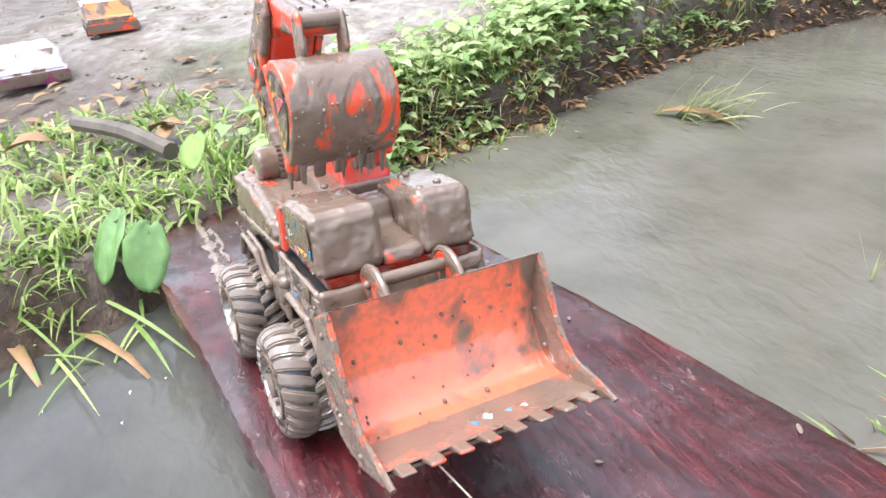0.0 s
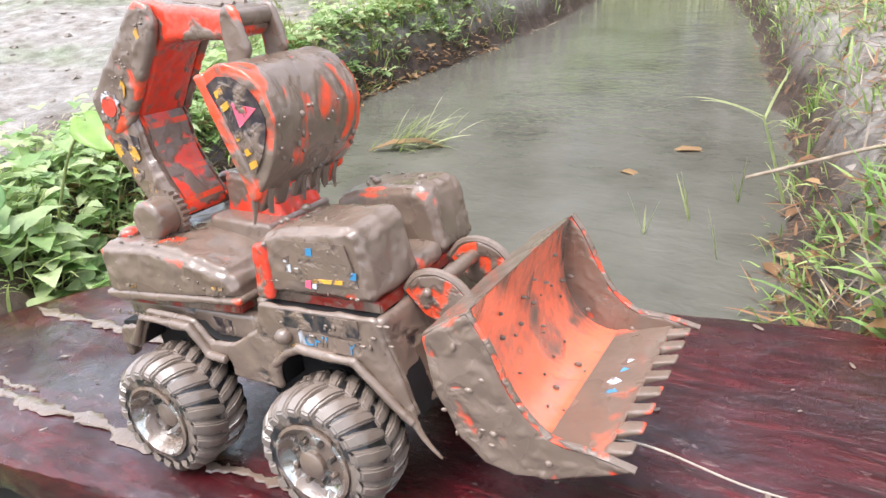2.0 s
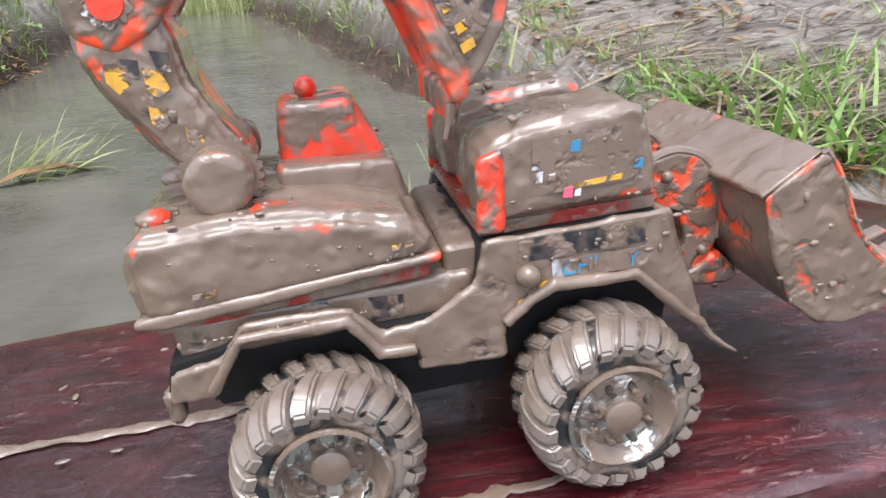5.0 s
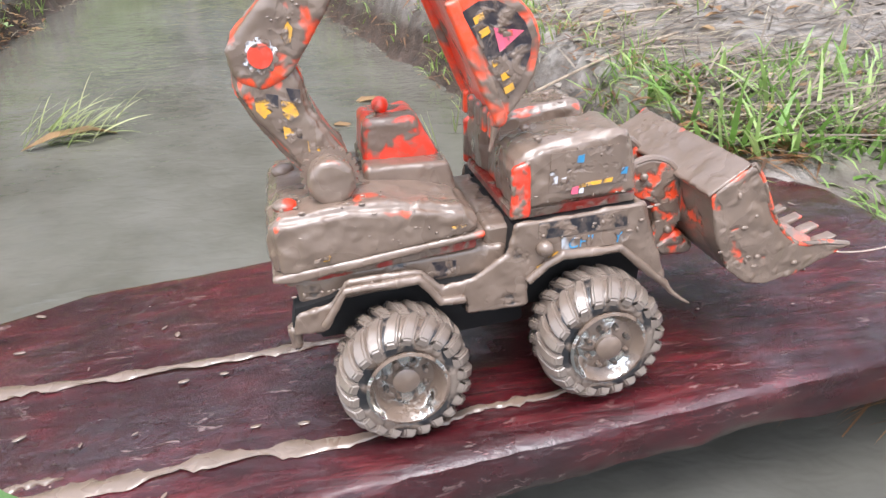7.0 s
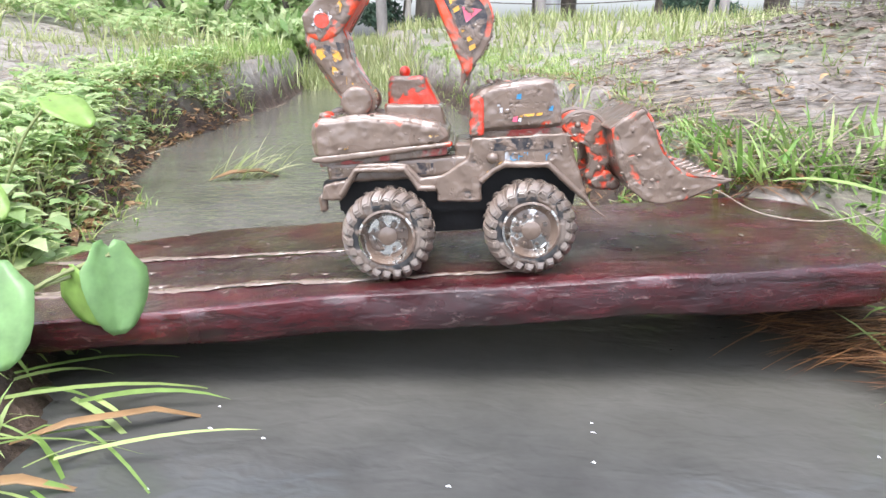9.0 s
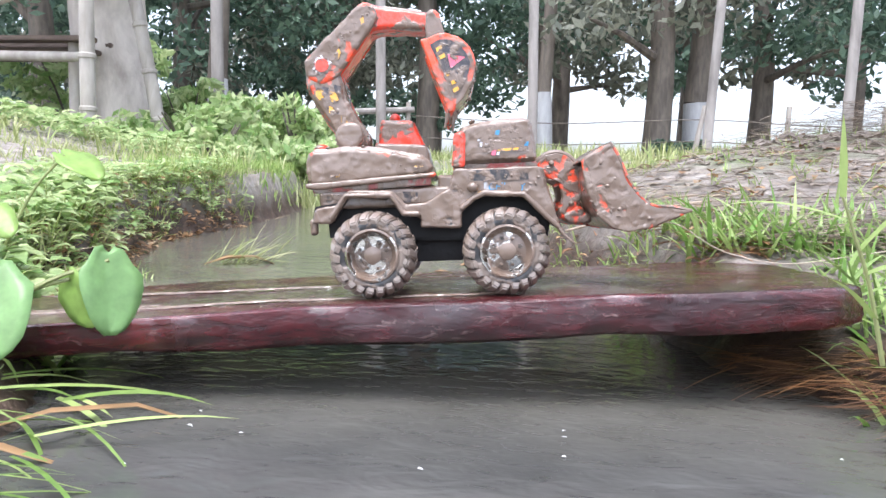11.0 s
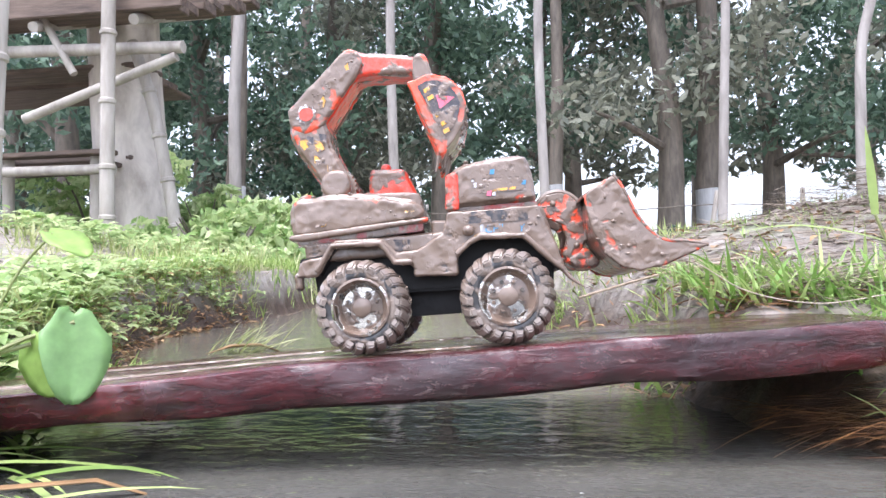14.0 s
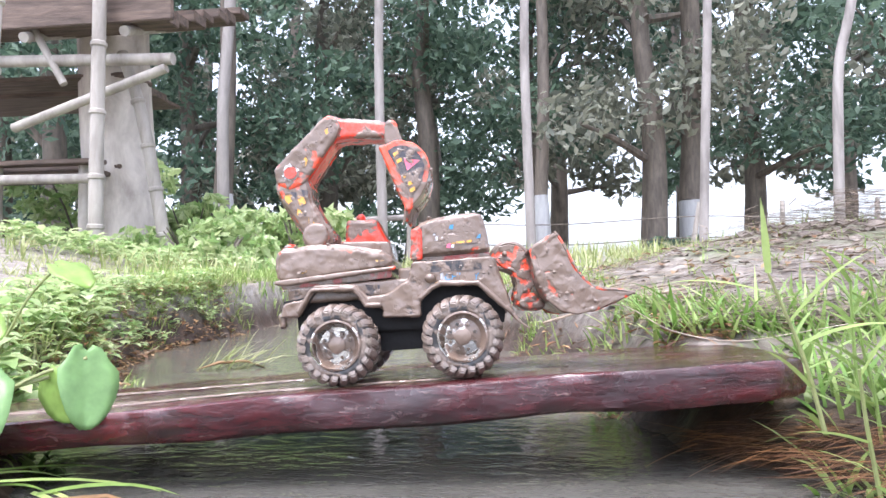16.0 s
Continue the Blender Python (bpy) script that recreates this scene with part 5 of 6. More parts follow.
scatter(w, 190, -1.1, -0.4, 0.15, 1.7, lambda x, y: 0 if on_plank(x, y) else band(left_d(x, y), 0.02, 0.09, 0.26) * (1 - 0.75 * smooth((y - 0.5) / 0.35)), lambda x, y: weed(w, x, y, 0.036, 0.026))
scatter(w, 170, -3.2, -0.7, 2.0, 4.2, lambda x, y: band(left_d(x, y), 0.15, 0.9, 2.6), lambda x, y: weed(w, x, y, 0.10, 0.05, 9))
scatter(w, 200, -1.0, -0.3, 0.15, 1.5, lambda x, y: 0 if on_plank(x, y) else band(left_d(x, y), 0.0, 0.04, 0.13), lambda x, y: weed(w, x, y, 0.022, 0.020, 7))
w.link("weeds", M_WEED, "leafy green weeds on the bank", "weeds")

# ---- plants that stand near the camera ----
n1 = Blades(11)
r = n1.r
for _ in range(50):
    y = r.uniform(-0.34, -0.07)
    x = lerp_at(LEFT_EDGE, y) + r.uniform(-0.06, 0.02)
    n1.blade((x, y, max(height(x, y) * 0.35 + WATER_Z * 0.65, WATER_Z) + 0.008), (1, r.gauss(-0.1, 0.55), r.uniform(0.0, 0.25)), r.uniform(0.04, 0.15), r.uniform(0.0012, 0.0032), r.uniform(0.05, 0.22), 6)
for _ in range(330):
    x, y = r.uniform(-0.75, -0.28), r.uniform(-0.29, 0.05)
    tuft(n1, x, y, 4, 0.048, 0.0033, (r.uniform(-0.3, 0.9), -0.35), 0.5, 1.5)
for _ in range(140):
    x, y = r.uniform(-0.62, -0.42), r.uniform(0.08, 0.5)
    tuft(n1, x, y, 5, 0.045, 0.0026, (r.uniform(0.0, 0.5), -0.15), 0.4, 1.1)
n1.link("long_grass", M_GRASS, "long pale green grass drooping over the water", "grass")

n2 = Blades(12)
r = n2.r
for _ in range(130):
    x, y = r.uniform(0.15, 0.46), 0.26 + 0.24 * r.random() ** 1.6
    if right_d(x, y) > 0.0 and not on_plank(x, y):
        tuft(n2, x, y, 4, 0.062 if y < 0.38 else 0.036, 0.0032, (r.uniform(-0.9, 0.5), r.uniform(-0.7, 0.2)), 0.22, 1.2)
for _ in range(75):
    x, y = r.uniform(0.30, 0.48), r.uniform(-0.08, 0.14)
    if not on_plank(x, y):
        tuft(n2, x, y, 4, 0.060, 0.0036, (r.uniform(-0.8, 0.5), r.uniform(-0.5, 0.2)), 0.26, 1.2)
for _ in range(40):
    x, y = r.uniform(0.30, 0.62), r.uniform(0.1, 0.45)
    tuft(n2, x, y, 4, 0.055, 0.0030, (r.uniform(-0.5, 0.3), -0.1), 0.26, 1.1)
for _ in range(80):
    x, y = r.uniform(0.26, 0.46), r.uniform(0.10, 0.31)
    if not on_plank(x - 0.015, y - 0.02):
        tuft(n2, x, y, 4, 0.036, 0.0024, (r.uniform(-0.5, 0.4), r.uniform(-0.5, 0.2)), 0.3, 1.3)
n2.link("long_grass", M_FRESH, "fresh green grass clump on the muddy bank", "grass")


def tall_grass(label, stem, leaves, material=None):
    """A grass plant with a bent stem and long pointed leaves (position along the stem, direction, length)."""
    t = thing("grass_plant", label, "grass plant")
    pts = arc3(stem, 5)
    part("stem", tube(pts, [0.0016 - 0.0008 * i / len(pts) for i in range(len(pts))], 7), material or M_GRASS_PALE, t)
    for f, d, length, width in leaves:
        b = Blades(int(1000 * f) + 5)
        b.blade(pts[int(f * (len(pts) - 1))], d, length, width, 0.10, 7)
        me = bpy.data.meshes.new("leaf")
        me.from_pydata(b.v, [], b.f)
        me.materials.append(material or M_GRASS)
        me.polygons.foreach_set("use_smooth", [True] * len(me.polygons))
        o = new("leaf", me)
        o.parent = t
    return t


tall_grass("tall green grass plant with broad leaves at the plank's end", [(0.285, -0.005, -0.06), (0.272, -0.008, -0.01), (0.258, -0.012, 0.025), (0.25, -0.014, 0.045)], [(1.0, (-0.05, 0, 1), 0.05, 0.0036), (0.9, (0.55, -0.1, 0.9), 0.075, 0.0042), (0.75, (-0.9, 0.1, 0.35), 0.075, 0.0032), (0.55, (0.6, 0, 0.8), 0.07, 0.0040), (0.4, (0.9, -0.2, 0.5), 0.06, 0.004), (0.25, (-0.6, -0.3, 0.7), 0.05, 0.003)])
tall_grass("young green grass plant leaning over the water", [(0.30, -0.05, -0.10), (0.29, -0.055, -0.045), (0.285, -0.06, -0.012)], [(0.4, (-0.9, -0.2, 0.35), 0.055, 0.0042), (0.9, (0.5, 0, 0.9), 0.07, 0.004), (0.7, (-0.3, 0.1, 1), 0.06, 0.003)])
for k, (px, py, ph, lx) in enumerate(((0.335, 0.03, 0.075, -0.015), (0.345, -0.01, 0.085, 0.0), (0.318, -0.045, 0.04, -0.015), (0.36, 0.06, 0.10, -0.02), (0.31, 0.075, 0.05, -0.02), (0.385, 0.02, 0.10, -0.02), (0.335, 0.11, 0.065, -0.02), (0.352, 0.02, 0.06, -0.01), (0.33, 0.055, 0.09, -0.005), (0.365, -0.03, 0.07, -0.015), (0.395, 0.07, 0.12, -0.03), (0.375, 0.045, 0.08, 0.01))):
    z0 = height(px, py)
    lr = random.Random(50 + k)
    tall_grass("bright green grass plant with broad pointed leaves at the plank's end", [(px, py, z0 - 0.01), (px + lx * 0.3, py, z0 + ph * 0.4), (px + lx * 0.8, py - 0.004, z0 + ph * 0.8), (px + lx, py - 0.006, z0 + ph)], [(0.22 + 0.78 * j / 7, ((-1) ** j * lr.uniform(0.5, 1.0), lr.uniform(-0.5, 0.3), lr.uniform(0.45, 1.1)), lr.uniform(0.03, 0.052), lr.uniform(0.0026, 0.0038)) for j in range(8)], M_FRESH)
tall_grass("pale grass plant arching over the ditch", [(0.125, 0.50, -0.05), (0.11, 0.50, 0.0), (0.10, 0.505, 0.025)], [(1.0, (-0.9, 0.1, 0.35), 0.085, 0.0028), (0.95, (-0.5, -0.3, 0.4), 0.06, 0.003), (0.8, (0.3, -0.5, 0.3), 0.06, 0.003), (0.7, (0.6, -0.1, 0.5), 0.06, 0.003), (0.9, (0.2, 0.3, 0.8), 0.05, 0.0026)], M_GRASS_PALE)


def heart_leaf(stem, centre, tip_dir, normal, size, label, material=None):
    """A broad heart-shaped leaf on a thin stalk."""
    t = thing("taro_plant", label, "plant")
    d, nrm = Vector(tip_dir).normalized(), Vector(normal).normalized()
    s = d.cross(nrm).normalized()
    nrm = s.cross(d)
    bm = bmesh.new()
    rows = []
    outline = [(-0.50, 0.08), (-0.46, 0.20), (-0.36, 0.31), (-0.2, 0.43), (0.0, 0.42), (0.2, 0.38), (0.4, 0.30), (0.54, 0.19), (0.62, 0.07)]
    c = Vector(centre)
    for f, w in outline:
        row = []
        for u in (-1, -0.6, -0.2, 0, 0.2, 0.6, 1):
            lift = 0.16 * abs(u) * w - 0.12 * f * f + 0.02 * math.sin(9 * f + 5 * u)
            notch = -0.10 * abs(u) if f < -0.4 else 0
            row.append(bm.verts.new(c + (d * (f + notch) + s * u * w + nrm * lift) * size))
        rows.append(row)
    for a, b2 in zip(rows, rows[1:]):
        for i in range(6):
            bm.faces.new((a[i], a[i + 1], b2[i + 1], b2[i]))
    leaf = part("leaf", bm, material or M_BIGLEAF, t)
    leaf.modifiers.new("thick", "SOLIDIFY").thickness = 0.0005
    top = c - d * size * 0.40
    pts = arc3([stem, (Vector(stem) + top) / 2 + Vector((0, 0, 0.012)), top], 5)
    part("stalk", tube(pts, [0.0014] * len(pts), 7), M_GRASS_PALE, t)
    return t


heart_leaf((-0.29, -0.09, -0.07), (-0.203, -0.056, -0.026), (0.2, -0.30, -0.92), (0.85, -0.55, 0.15), 0.048, "large heart-shaped green leaf hanging beside the plank")
heart_leaf((-0.29, -0.09, -0.07), (-0.222, -0.060, -0.032), (0.45, -0.1, -0.75), (-0.5, -0.6, 0.5), 0.034, "young light green leaf beside the plank", M_YOUNG)
heart_leaf((-0.31, -0.10, -0.07), (-0.262, -0.085, -0.036), (0.3, -0.4, -0.75), (0.3, -0.75, 0.55), 0.055, "large heart-shaped green leaf hanging beside the plank")
heart_leaf((-0.45, 0.16, -0.03), (-0.385, 0.185, 0.055), (0.85, -0.1, -0.45), (0.3, -0.35, 0.9), 0.046, "light green leaf on a tall stalk on the bank", M_YOUNG)
heart_leaf((-0.42, 0.02, -0.04), (-0.33, 0.0, 0.012), (0.8, -0.2, -0.5), (0.2, -0.5, 0.85), 0.036, "young light green leaf on a thin stalk", M_YOUNG)
heart_leaf((-0.36, -0.06, -0.05), (-0.30, -0.075, -0.055), (0.6, -0.3, -0.6), (0.1, -0.7, 0.6), 0.040, "broad pale green leaf low over the water")
heart_leaf((-0.47, 0.10, -0.03), (-0.44, 0.10, 0.02), (0.7, 0.2, -0.5), (0.2, -0.6, 0.8), 0.038, "broad pale green leaf on the bank")

w2 = Blades(14)
r = w2.r
for _ in range(60):
    x, y = r.gauss(-0.425, 0.03), r.gauss(0.14, 0.04)
    if not on_plank(x, y):
        weed(w2, x, y, 0.03, 0.034, 3)
for _ in range(70):
    x, y = r.uniform(-0.75, -0.42), r.uniform(0.12, 0.75)
    if left_d(x, y) > 0.01:
        weed(w2, x, y, 0.06, 0.03, 5)
w2.link("weeds", M_WEED, "broad-leaved light green weeds by the plank", "weeds")

# dry leaves, straw and rootlets
dry = Blades(15)
r = dry.r
for _ in range(1100):
    x, y = r.uniform(-1.1, -0.4), r.uniform(0.1, 1.6)
    if -0.01 < left_d(x, y) < 0.10:
        a = r.uniform(0, 6.3)
        dry.leaf((x, y, height(x, y) + r.uniform(0.003, 0.02)), (math.cos(a), math.sin(a), r.uniform(-0.5, 0.4)), r.uniform(0.012, 0.028), r.uniform(0.004, 0.007))
for _ in range(260):
    x, y = r.uniform(0.1, 0.7), 0.26 + 1.2 * r.random() ** 2
    if right_d(x, y) > 0.0:
        a = r.uniform(0, 6.3)
        dry.leaf((x, y, height(x, y) + r.uniform(0.002, 0.012)), (math.cos(a), math.sin(a), r.uniform(-0.3, 0.3)), r.uniform(0.012, 0.032), r.uniform(0.004, 0.008))
for _ in range(60):
    x, y = r.uniform(-0.95, -0.45), r.uniform(-0.3, 0.1)
    a = r.uniform(0, 6.3)
    dry.leaf((x, y, height(x, y) + 0.006), (math.cos(a), math.sin(a), 0.0), r.uniform(0.015, 0.045), r.uniform(0.004, 0.010))
for _ in range(800):
    y = 0.2 + 1.3 * r.random() ** 1.3
    x = lerp_at(LEFT_EDGE, y) - r.uniform(-0.012, 0.085)
    a = r.uniform(0, 6.3)
    dry.leaf((x, y, height(x, y) + r.uniform(0.002, 0.012)), (math.cos(a), math.sin(a), r.uniform(-0.5, 0.4)), r.uniform(0.010, 0.026), r.uniform(0.003, 0.007))
dry.link("leaf_litter", M_DRY, "scattered brown dead leaves on the banks", "dead leaves")

st = Blades(16)
r = st.r
for k in range(5400):
    if k < 1900:
        x, y = r.gauss(0.85, 0.20), r.gauss(1.4, 0.18)
    else:
        x, y = r.uniform(0.12, 0.8), 0.27 + 1.0 * r.random() ** 2.0
    if right_d(x, y) < 0.015:
        continue
    a = r.gauss(0.35, 0.7)
    st.blade((x, y, height(x, y) + r.uniform(0.002, 0.014) + (0.075 * r.random() * math.exp(-6 * ((x - 0.85) ** 2 + (y - 1.4) ** 2)) if k < 1900 else 0)), (math.cos(a), math.sin(a), r.uniform(-0.1, 0.25)), r.uniform(0.04, 0.15), r.uniform(0.0007, 0.0022), r.uniform(0.0, 0.05), 3)
st.link("straw_heap", M_STRAW, "heap of dry straw and twigs on the mud", "straw")

rc = np.random.RandomState(21)


def earth_clods(label, spots):
    """Small uneven lumps of wet earth lying close together."""
    corners = np.array([(1, 0, 0), (0, 1, 0), (-1, 0, 0), (0, -1, 0), (0, 0, 0.8), (0.7, 0.7, 0.45), (-0.7, 0.7, 0.5), (-0.7, -0.7, 0.4), (0.7, -0.7, 0.5)], float)
    sides = ((0, 5, 4, 8), (1, 6, 4, 5), (2, 7, 4, 6), (3, 8, 4, 7), (0, 1, 5), (1, 2, 6), (2, 3, 7), (3, 0, 8))
    verts, faces = [], []
    for x, y, size in spots:
        k = len(verts)
        a = rc.uniform(0, 6.3)
        turn = np.array(((math.cos(a), -math.sin(a), 0), (math.sin(a), math.cos(a), 0), (0, 0, 1)))
        lump = (corners * (1 + rc.uniform(-0.35, 0.35, (9, 3)))) @ turn.T * size * np.array((rc.uniform(0.7, 1.4), 1, rc.uniform(0.5, 1.0)))
        verts += [tuple(v) for v in lump + np.array((x, y, height(x, y) - 0.1 * size))]
        faces += [tuple(k + i for i in f2) for f2 in sides]
    me = bpy.data.meshes.new("earth_clods")
    me.from_pydata(verts, [], faces)
    me.materials.append(M_CLOD)
    tagged(new("earth_clods", me), label, "mud", kind="stuff")


M_CLOD = bark("wet_clods", (0.09, 0.072, 0.056), (0.32, 0.27, 0.225), 40, (1, 1, 1))
earth_clods("dark lumps of dug earth in the straw heap", [(rc.normal(0.85, 0.22), rc.normal(1.42, 0.17), rc.uniform(0.006, 0.022)) for _ in range(420)] + [(x, y, rc.uniform(0.004, 0.014)) for x, y in zip(rc.uniform(0.3, 1.6, 420), rc.uniform(0.7, 2.0, 420)) if right_d(x, y) > 0.1])
earth_clods("small lumps of wet earth on the trodden mud", [(x, y, rc.uniform(0.003, 0.012)) for x, y in zip(rc.uniform(-2.4, -0.55, 900), rc.uniform(-0.6, 2.4, 900)) if left_d(x, y) > 0.12] + [(x, y, rc.uniform(0.003, 0.010)) for x, y in zip(rc.uniform(0.15, 1.3, 520), rc.uniform(0.3, 1.9, 520)) if right_d(x, y) > 0.0])

rt = Blades(17)
r = rt.r
for _ in range(620):
    y = r.uniform(-0.10, 0.09)
    x = lerp_at(RIGHT_EDGE, y) + r.uniform(-0.02, 0.07)
    rt.blade((x, y, -0.09 + 0.3 * max(0, x - lerp_at(RIGHT_EDGE, y)) + r.uniform(0, 0.014)), (-1, r.uniform(-0.8, 0.5), r.uniform(-0.25, 0.25)), r.uniform(0.02, 0.065), r.uniform(0.0005, 0.0011), r.uniform(0.0, 0.08), 4)
rt.link("rootlets", M_ROOT, "mat of rusty brown rootlets at the waterline", "roots")

hay = Blades(22)
r = hay.r
for _ in range(2600):
    y = 0.27 + 1.9 * r.random() ** 1.4
    x = lerp_at(LEFT_EDGE, y) - r.uniform(0.0, 0.32)
    a = r.uniform(0, 6.3)
    hay.blade((x, y, height(x, y) + r.uniform(0.002, 0.010)), (math.cos(a), math.sin(a), r.uniform(-0.2, 0.5)), r.uniform(0.02, 0.06), r.uniform(0.0007, 0.0020), r.uniform(0.05, 0.2), 3)
for _ in range(900):
    y = 0.27 + 1.2 * r.random() ** 1.6
    x = lerp_at(RIGHT_EDGE, y) + r.uniform(0.0, 0.30)
    a = r.gauss(0.35, 0.8)
    hay.blade((x, y, height(x, y) + r.uniform(0.002, 0.012)), (math.cos(a), math.sin(a), r.uniform(-0.1, 0.2)), r.uniform(0.03, 0.09), r.uniform(0.0006, 0.0014), r.uniform(0.0, 0.08), 3)
hay.link("dead_grass", M_HAY, "bleached dead grass lying on the banks", "dead grass")

lit = Blades(23)
r = lit.r
for k in range(2600):
    y = 0.25 + 1.3 * r.random() ** 1.5
    x = lerp_at(RIGHT_EDGE, y) + r.uniform(-0.015, 0.13) if k % 5 < 3 else lerp_at(LEFT_EDGE, y) - r.uniform(-0.015, 0.07)
    a = r.uniform(0, 6.3)
    lit.blade((x, y, height(x, y) + r.uniform(0.001, 0.006)), (math.cos(a), math.sin(a), r.uniform(-0.3, 0.5)), r.uniform(0.012, 0.045), r.uniform(0.0008, 0.0022), r.uniform(0.0, 0.2), 3)
lit.link("root_litter", M_ROOT, "wet brown roots and litter on the bank's slope", "roots")

tu = Blades(18)
r = tu.r
for _ in range(60):
    a = r.uniform(-0.6, 1.2)
    tu.blade((-0.44 + r.gauss(0, 0.03), 0.69 + r.gauss(0, 0.03), -0.102), (math.cos(a), math.sin(a) * 0.6, r.uniform(0.3, 1.5)), r.uniform(0.04, 0.09), r.uniform(0.0015, 0.003), 0.12, 5)
for px, py in ((0.03, 0.55), (0.06, 0.62), (0.0, 0.5), (0.08, 0.47)):
    for _ in range(3):
        tu.blade((px, py, -0.102), (r.uniform(-0.4, 0.4), r.uniform(-0.3, 0.3), 1), r.uniform(0.03, 0.06), 0.0016, 0.05, 4)
tu.link("water_grass", M_GRASS_PALE, "thin grass tuft growing out of the water", "grass")


def single_leaf(label, p, d, length, width, material):
    b = Blades(33)
    b.leaf(p, d, length, width)
    me = bpy.data.meshes.new("leaf")
    me.from_pydata(b.v, [], b.f)
    me.materials.append(material)
    me.polygons.foreach_set("use_smooth", [True] * len(me.polygons))
    ob = tagged(new("fallen_leaf", me), label, "leaf", group="fallen leaves")
    ob.modifiers.new("thick", "SOLIDIFY").thickness = 0.0006


single_leaf("long brown leaf floating by the grass tuft", (-0.47, 0.63, -0.098), (0.85, 0.55, 0.05), 0.13, 0.012, M_DRY)
single_leaf("yellow-brown leaf sunk in the shallow water", (-0.07, 0.78, -0.1022), (0.9, 0.3, 0), 0.06, 0.010, M_DRY)
single_leaf("brown leaf sunk in the shallow water", (-0.10, 0.68, -0.1015), (0.9, -0.3, 0), 0.04, 0.007, M_DRY)
single_leaf("curled pale brown dead leaf on the bank", (0.235, 0.375, -0.005), (0.6, 0.3, 0.35), 0.045, 0.009, M_DRY)
single_leaf("curled pale brown dead leaf on the bank", (0.255, 0.36, -0.005), (0.7, -0.3, 0.1), 0.05, 0.011, M_DRY)
single_leaf("dry folded leaf on the grass", (-0.56, -0.04, -0.03), (0.5, 0.4, 0.25), 0.07, 0.012, M_DRY)
single_leaf("dry folded leaf on the grass", (-0.50, -0.03, -0.03), (-0.7, 0.3, 0.2), 0.06, 0.010, M_DRY)
single_leaf("pale yellow dead leaf on the mud", (-0.58, -0.20, -0.03), (0.2, 0.9, 0.2), 0.06, 0.022, M_DRY)
single_leaf("brown straw blade trailing over the water", (-0.24, -0.13, -0.097), (0.85, 0.5, 0.03), 0.13, 0.004, M_DRY)
single_leaf("brown straw blade trailing over the water", (-0.27, -0.19, -0.097), (0.9, 0.35, 0.03), 0.12, 0.005, M_DRY)
M_TWIG = bark("pale_twig", (0.20, 0.145, 0.10), (0.42, 0.33, 0.24), 90)
for a, b2, rad in (((0.103, 0.447, -0.012), (0.30, 0.535, 0.03), 0.0016), ((0.2, 0.62, 0.02), (0.36, 0.67, 0.035), 0.002), ((-0.62, -0.12, -0.02), (-0.44, -0.02, -0.02), 0.010)):
    tw = thing("twig", "dry brown twig lying on the bank", "twig", group="twigs on the banks")
    mid = tuple((u + v) / 2 + 0.006 for u, v in zip(a, b2))
    part("wood", tube(arc3([a, mid, b2], 4), [rad] * 9, 8), M_DARKBARK if rad > 0.005 else M_TWIG, tw)

cord = thing("cord", "thin pale cord running from the toy along the plank", "cord")
pts = [TRUCK @ Vector(p) for p in ((0.146, -0.031, 0.0455), (0.168, -0.028, 0.0430))] + [DECK @ Vector(p) for p in ((0.205, 0.070, 0.022), (0.255, 0.092, 0.010), (0.31, 0.118, 0.012), (0.37, 0.150, 0.016))]
part("strand", tube(arc3(pts, 8), [0.00042] * (8 * 5 + 1), 7), M_CORD, cord)

rg = random.Random(7)
for k in range(40):
    x, y = rg.uniform(-0.3, 0.27), rg.uniform(0.0, 0.22)
    s = rg.uniform(0.0005, 0.0016)
    fl = part("mud_flake", ball((0, 0, 0), s, 0.35, 1), M_MUD)
    fl.matrix_world = DECK @ pose(x, y + 0.13 * x, 0.0008 - droop(x, y), 0, 0, rg.uniform(0, 180)) @ Matrix.Diagonal((rg.uniform(1, 3.5), 1, 1, 1))
    tagged(fl, "small flake of mud on the wet plank", "mud", group="flakes on the plank")

fo = Blades(40)
r = fo.r
for _ in range(34):
    x, y = r.uniform(-0.15, 0.36), r.uniform(-0.42, -0.05)
    if right_d(x, y) < -0.02:
        a = r.uniform(-0.3, 0.3)
        fo.leaf((x, y, WATER_Z + 0.0006), (math.cos(a), math.sin(a), 0), r.uniform(0.0015, 0.006), r.uniform(0.0005, 0.0011))
foam = mat("foam")
foam[3].inputs["Base Color"].default_value, foam[3].inputs["Roughness"].default_value = (0.7, 0.7, 0.68, 1), 0.4
fo.link("foam_flecks", foam[0], "small pale flecks floating on the water", "foam")

# ---- other toys on the mud ----
def small_toy(label, m, body, trim, long, wide, high):
    t = thing("toy_car", label, "toy car", m, group="other toys on the mud")
    part("body", prism([(-long / 2, 0.012), (long / 2, 0.012), (long / 2, high * 0.55), (long * 0.28, high * 0.6), (long * 0.18, high), (-long / 2, high)], -wide / 2, wide / 2, 0.004), body, t)
    part("bumper", box(long / 2, long / 2 + 0.008, -wide / 2 - 0.002, wide / 2 + 0.002, 0.006, 0.024, 0.002), trim, t)
    for sx in (-0.3, 0.3):
        for sy in (-1, 1):
            part("wheel", rod((sx * long, sy * wide * 0.42, 0.012), (sx * long, sy * wide * 0.54, 0.012), 0.014, sides=16), M_TYRE, t)


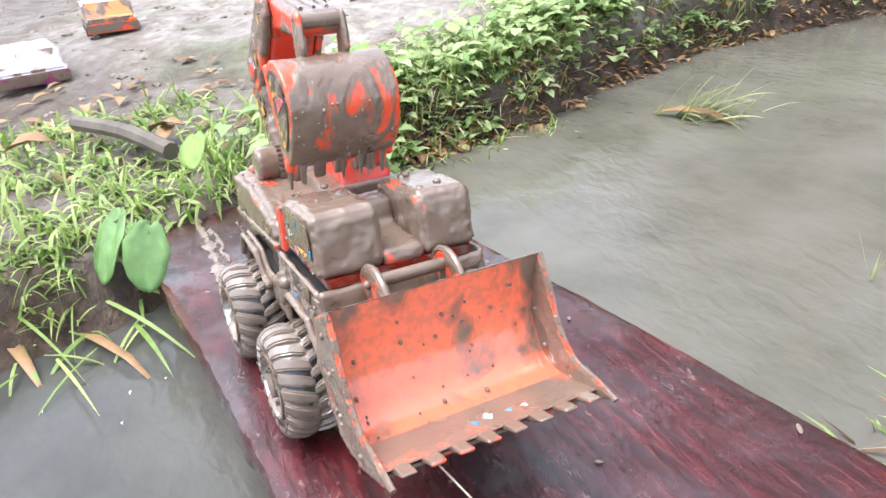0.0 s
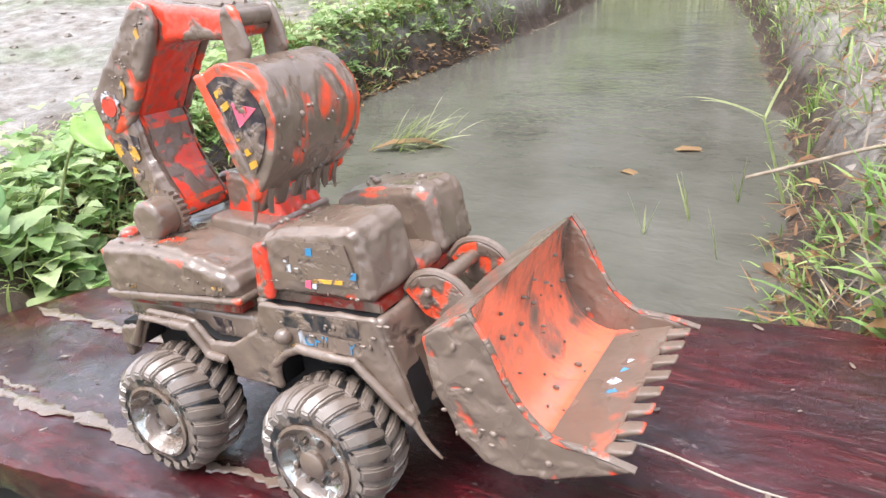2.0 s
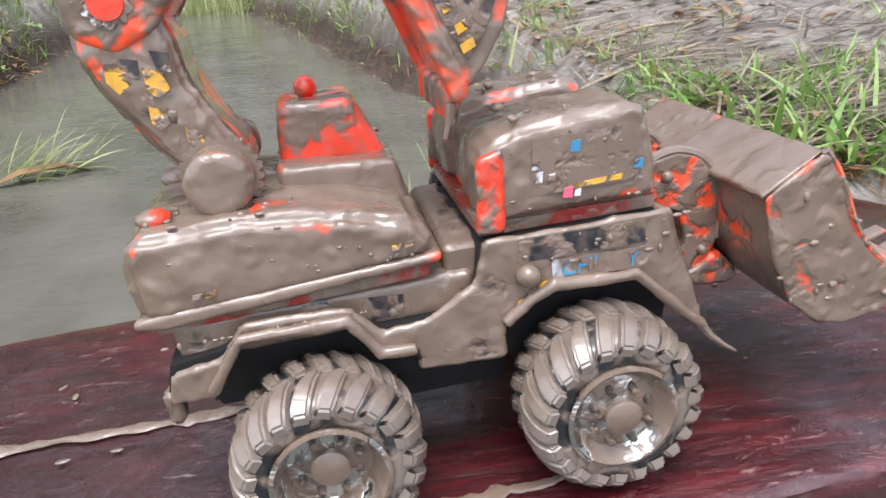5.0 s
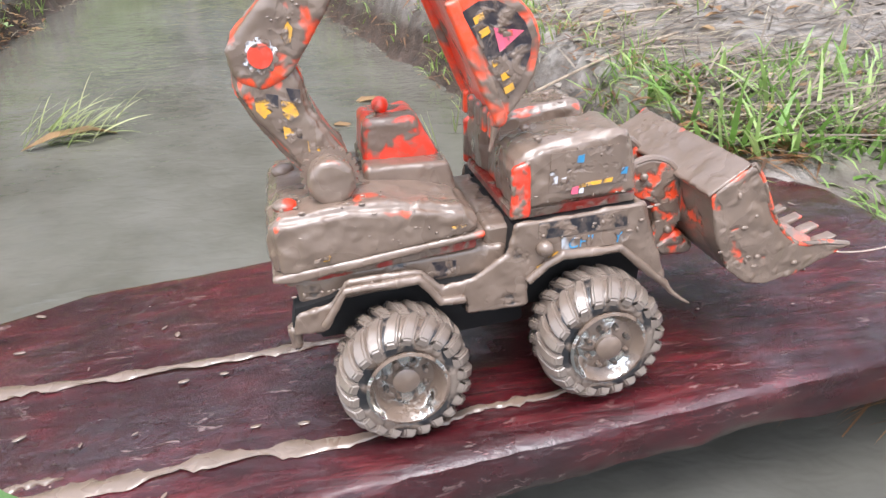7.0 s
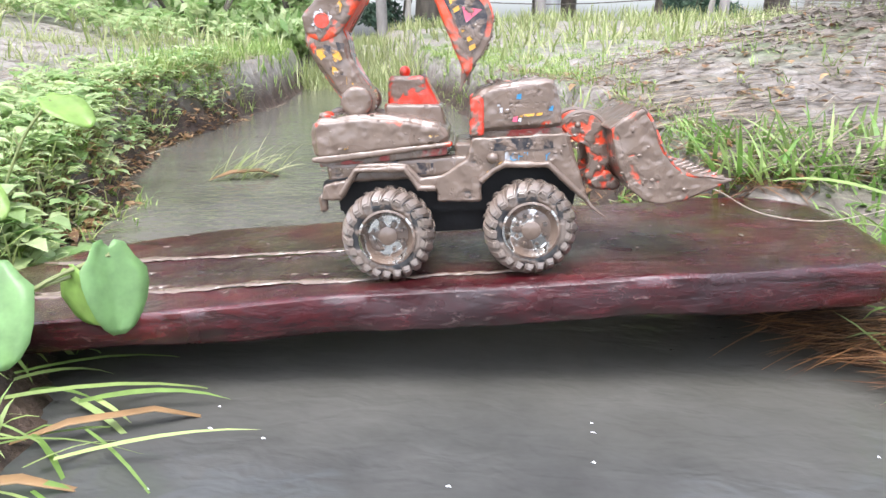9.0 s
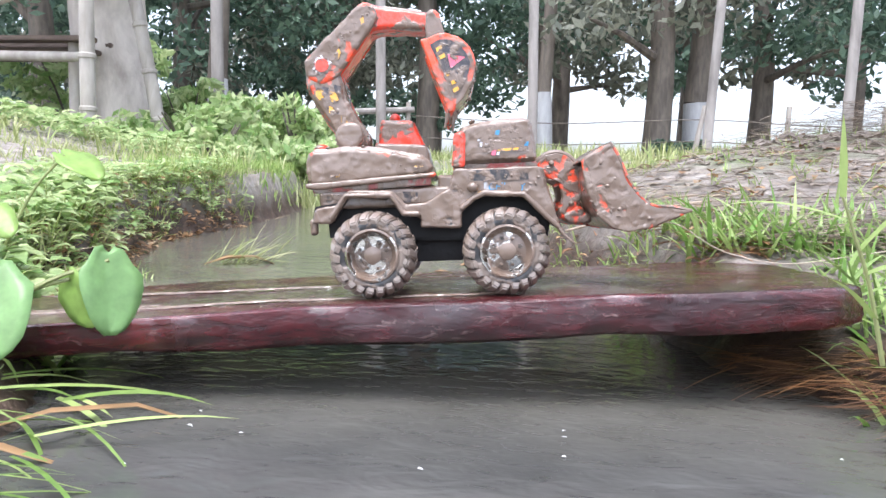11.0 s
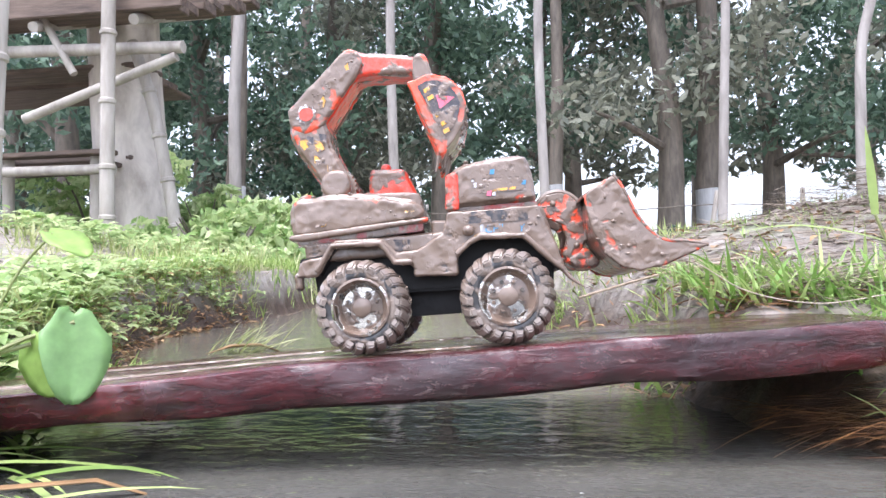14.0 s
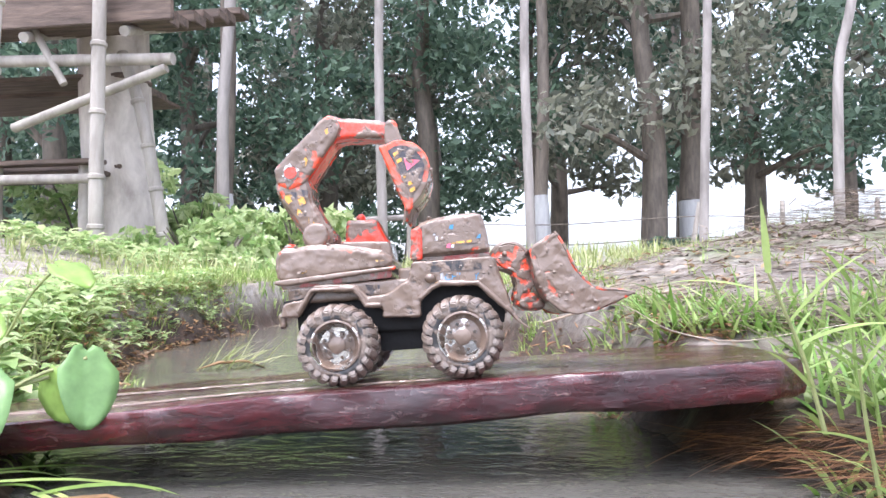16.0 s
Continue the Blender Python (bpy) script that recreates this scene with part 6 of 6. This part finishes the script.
M_PURPLE = muddy("purple_plastic", (0.25, 0.02, 0.12), 0.45, scale=25)
small_toy("muddy white toy car with a purple bumper", Matrix.Translation((-1.04, -0.215, height(-1.04, -0.215))) @ pose(0, 0, 0, 0, 0, 12), muddy("white_toy", (0.6, 0.58, 0.6), 0.35, scale=30), M_PURPLE, 0.16, 0.11, 0.05)
small_toy("muddy orange toy car parked on the mud", Matrix.Translation((-1.28, -0.075, height(-1.28, -0.075))) @ pose(0, 0, 0, 0, 0, 5), muddy("orange_toy", (0.8, 0.25, 0.06), 0.5, scale=25), M_ARM, 0.15, 0.09, 0.055)

# ---- bushes under the grove ----
def bush(x, y, high, wide, leaves, size, material, seed):
    rg2 = random.Random(seed)
    z = height(x, y)
    t = thing("bush", "leafy green bush at the foot of the grove", "bush", Matrix.Translation((x, y, z)), group="bushes under the grove")
    for k in range(4):
        a = rg2.uniform(0, 6.3)
        part("stem", tube([(0, 0, -0.05), (0.2 * wide * math.cos(a), 0.2 * wide * math.sin(a), high * 0.5), (0.4 * wide * math.cos(a), 0.4 * wide * math.sin(a), high * 0.9)], [0.012, 0.008, 0.004], 6), M_DARKBARK, t)
    cs = [(rg2.gauss(0, wide * 0.4), rg2.gauss(0, wide * 0.3), rg2.uniform(0.1, 1.0) * high, rg2.uniform(0.12, 0.3) * wide) for _ in range(14)]
    leaf_cloud("foliage", cs, leaves, size, material, seed, t)


for k, (x, y, h2, w3) in enumerate(((-1.35, 3.7, 0.48, 0.34), (-1.62, 3.2, 0.22, 0.35), (-3.1, 2.4, 0.40, 0.6), (-1.9, 3.4, 0.26, 0.5), (-2.4, 4.4, 0.45, 0.6), (-2.05, 5.6, 0.5, 0.6), (-3.4, 4.6, 0.6, 0.8), (-1.15, 3.2, 0.2, 0.35), (1.5, 7.6, 0.30, 0.4), (-2.45, 8.3, 0.9, 1.0), (-3.3, 8.6, 1.2, 1.0), (-1.75, 9.0, 0.8, 0.8))):
    bush(x, y, h2, w3, 1300, 0.035 if y < 4 else 0.05, M_WEED if y < 6 else M_CROWN, 100 + k)
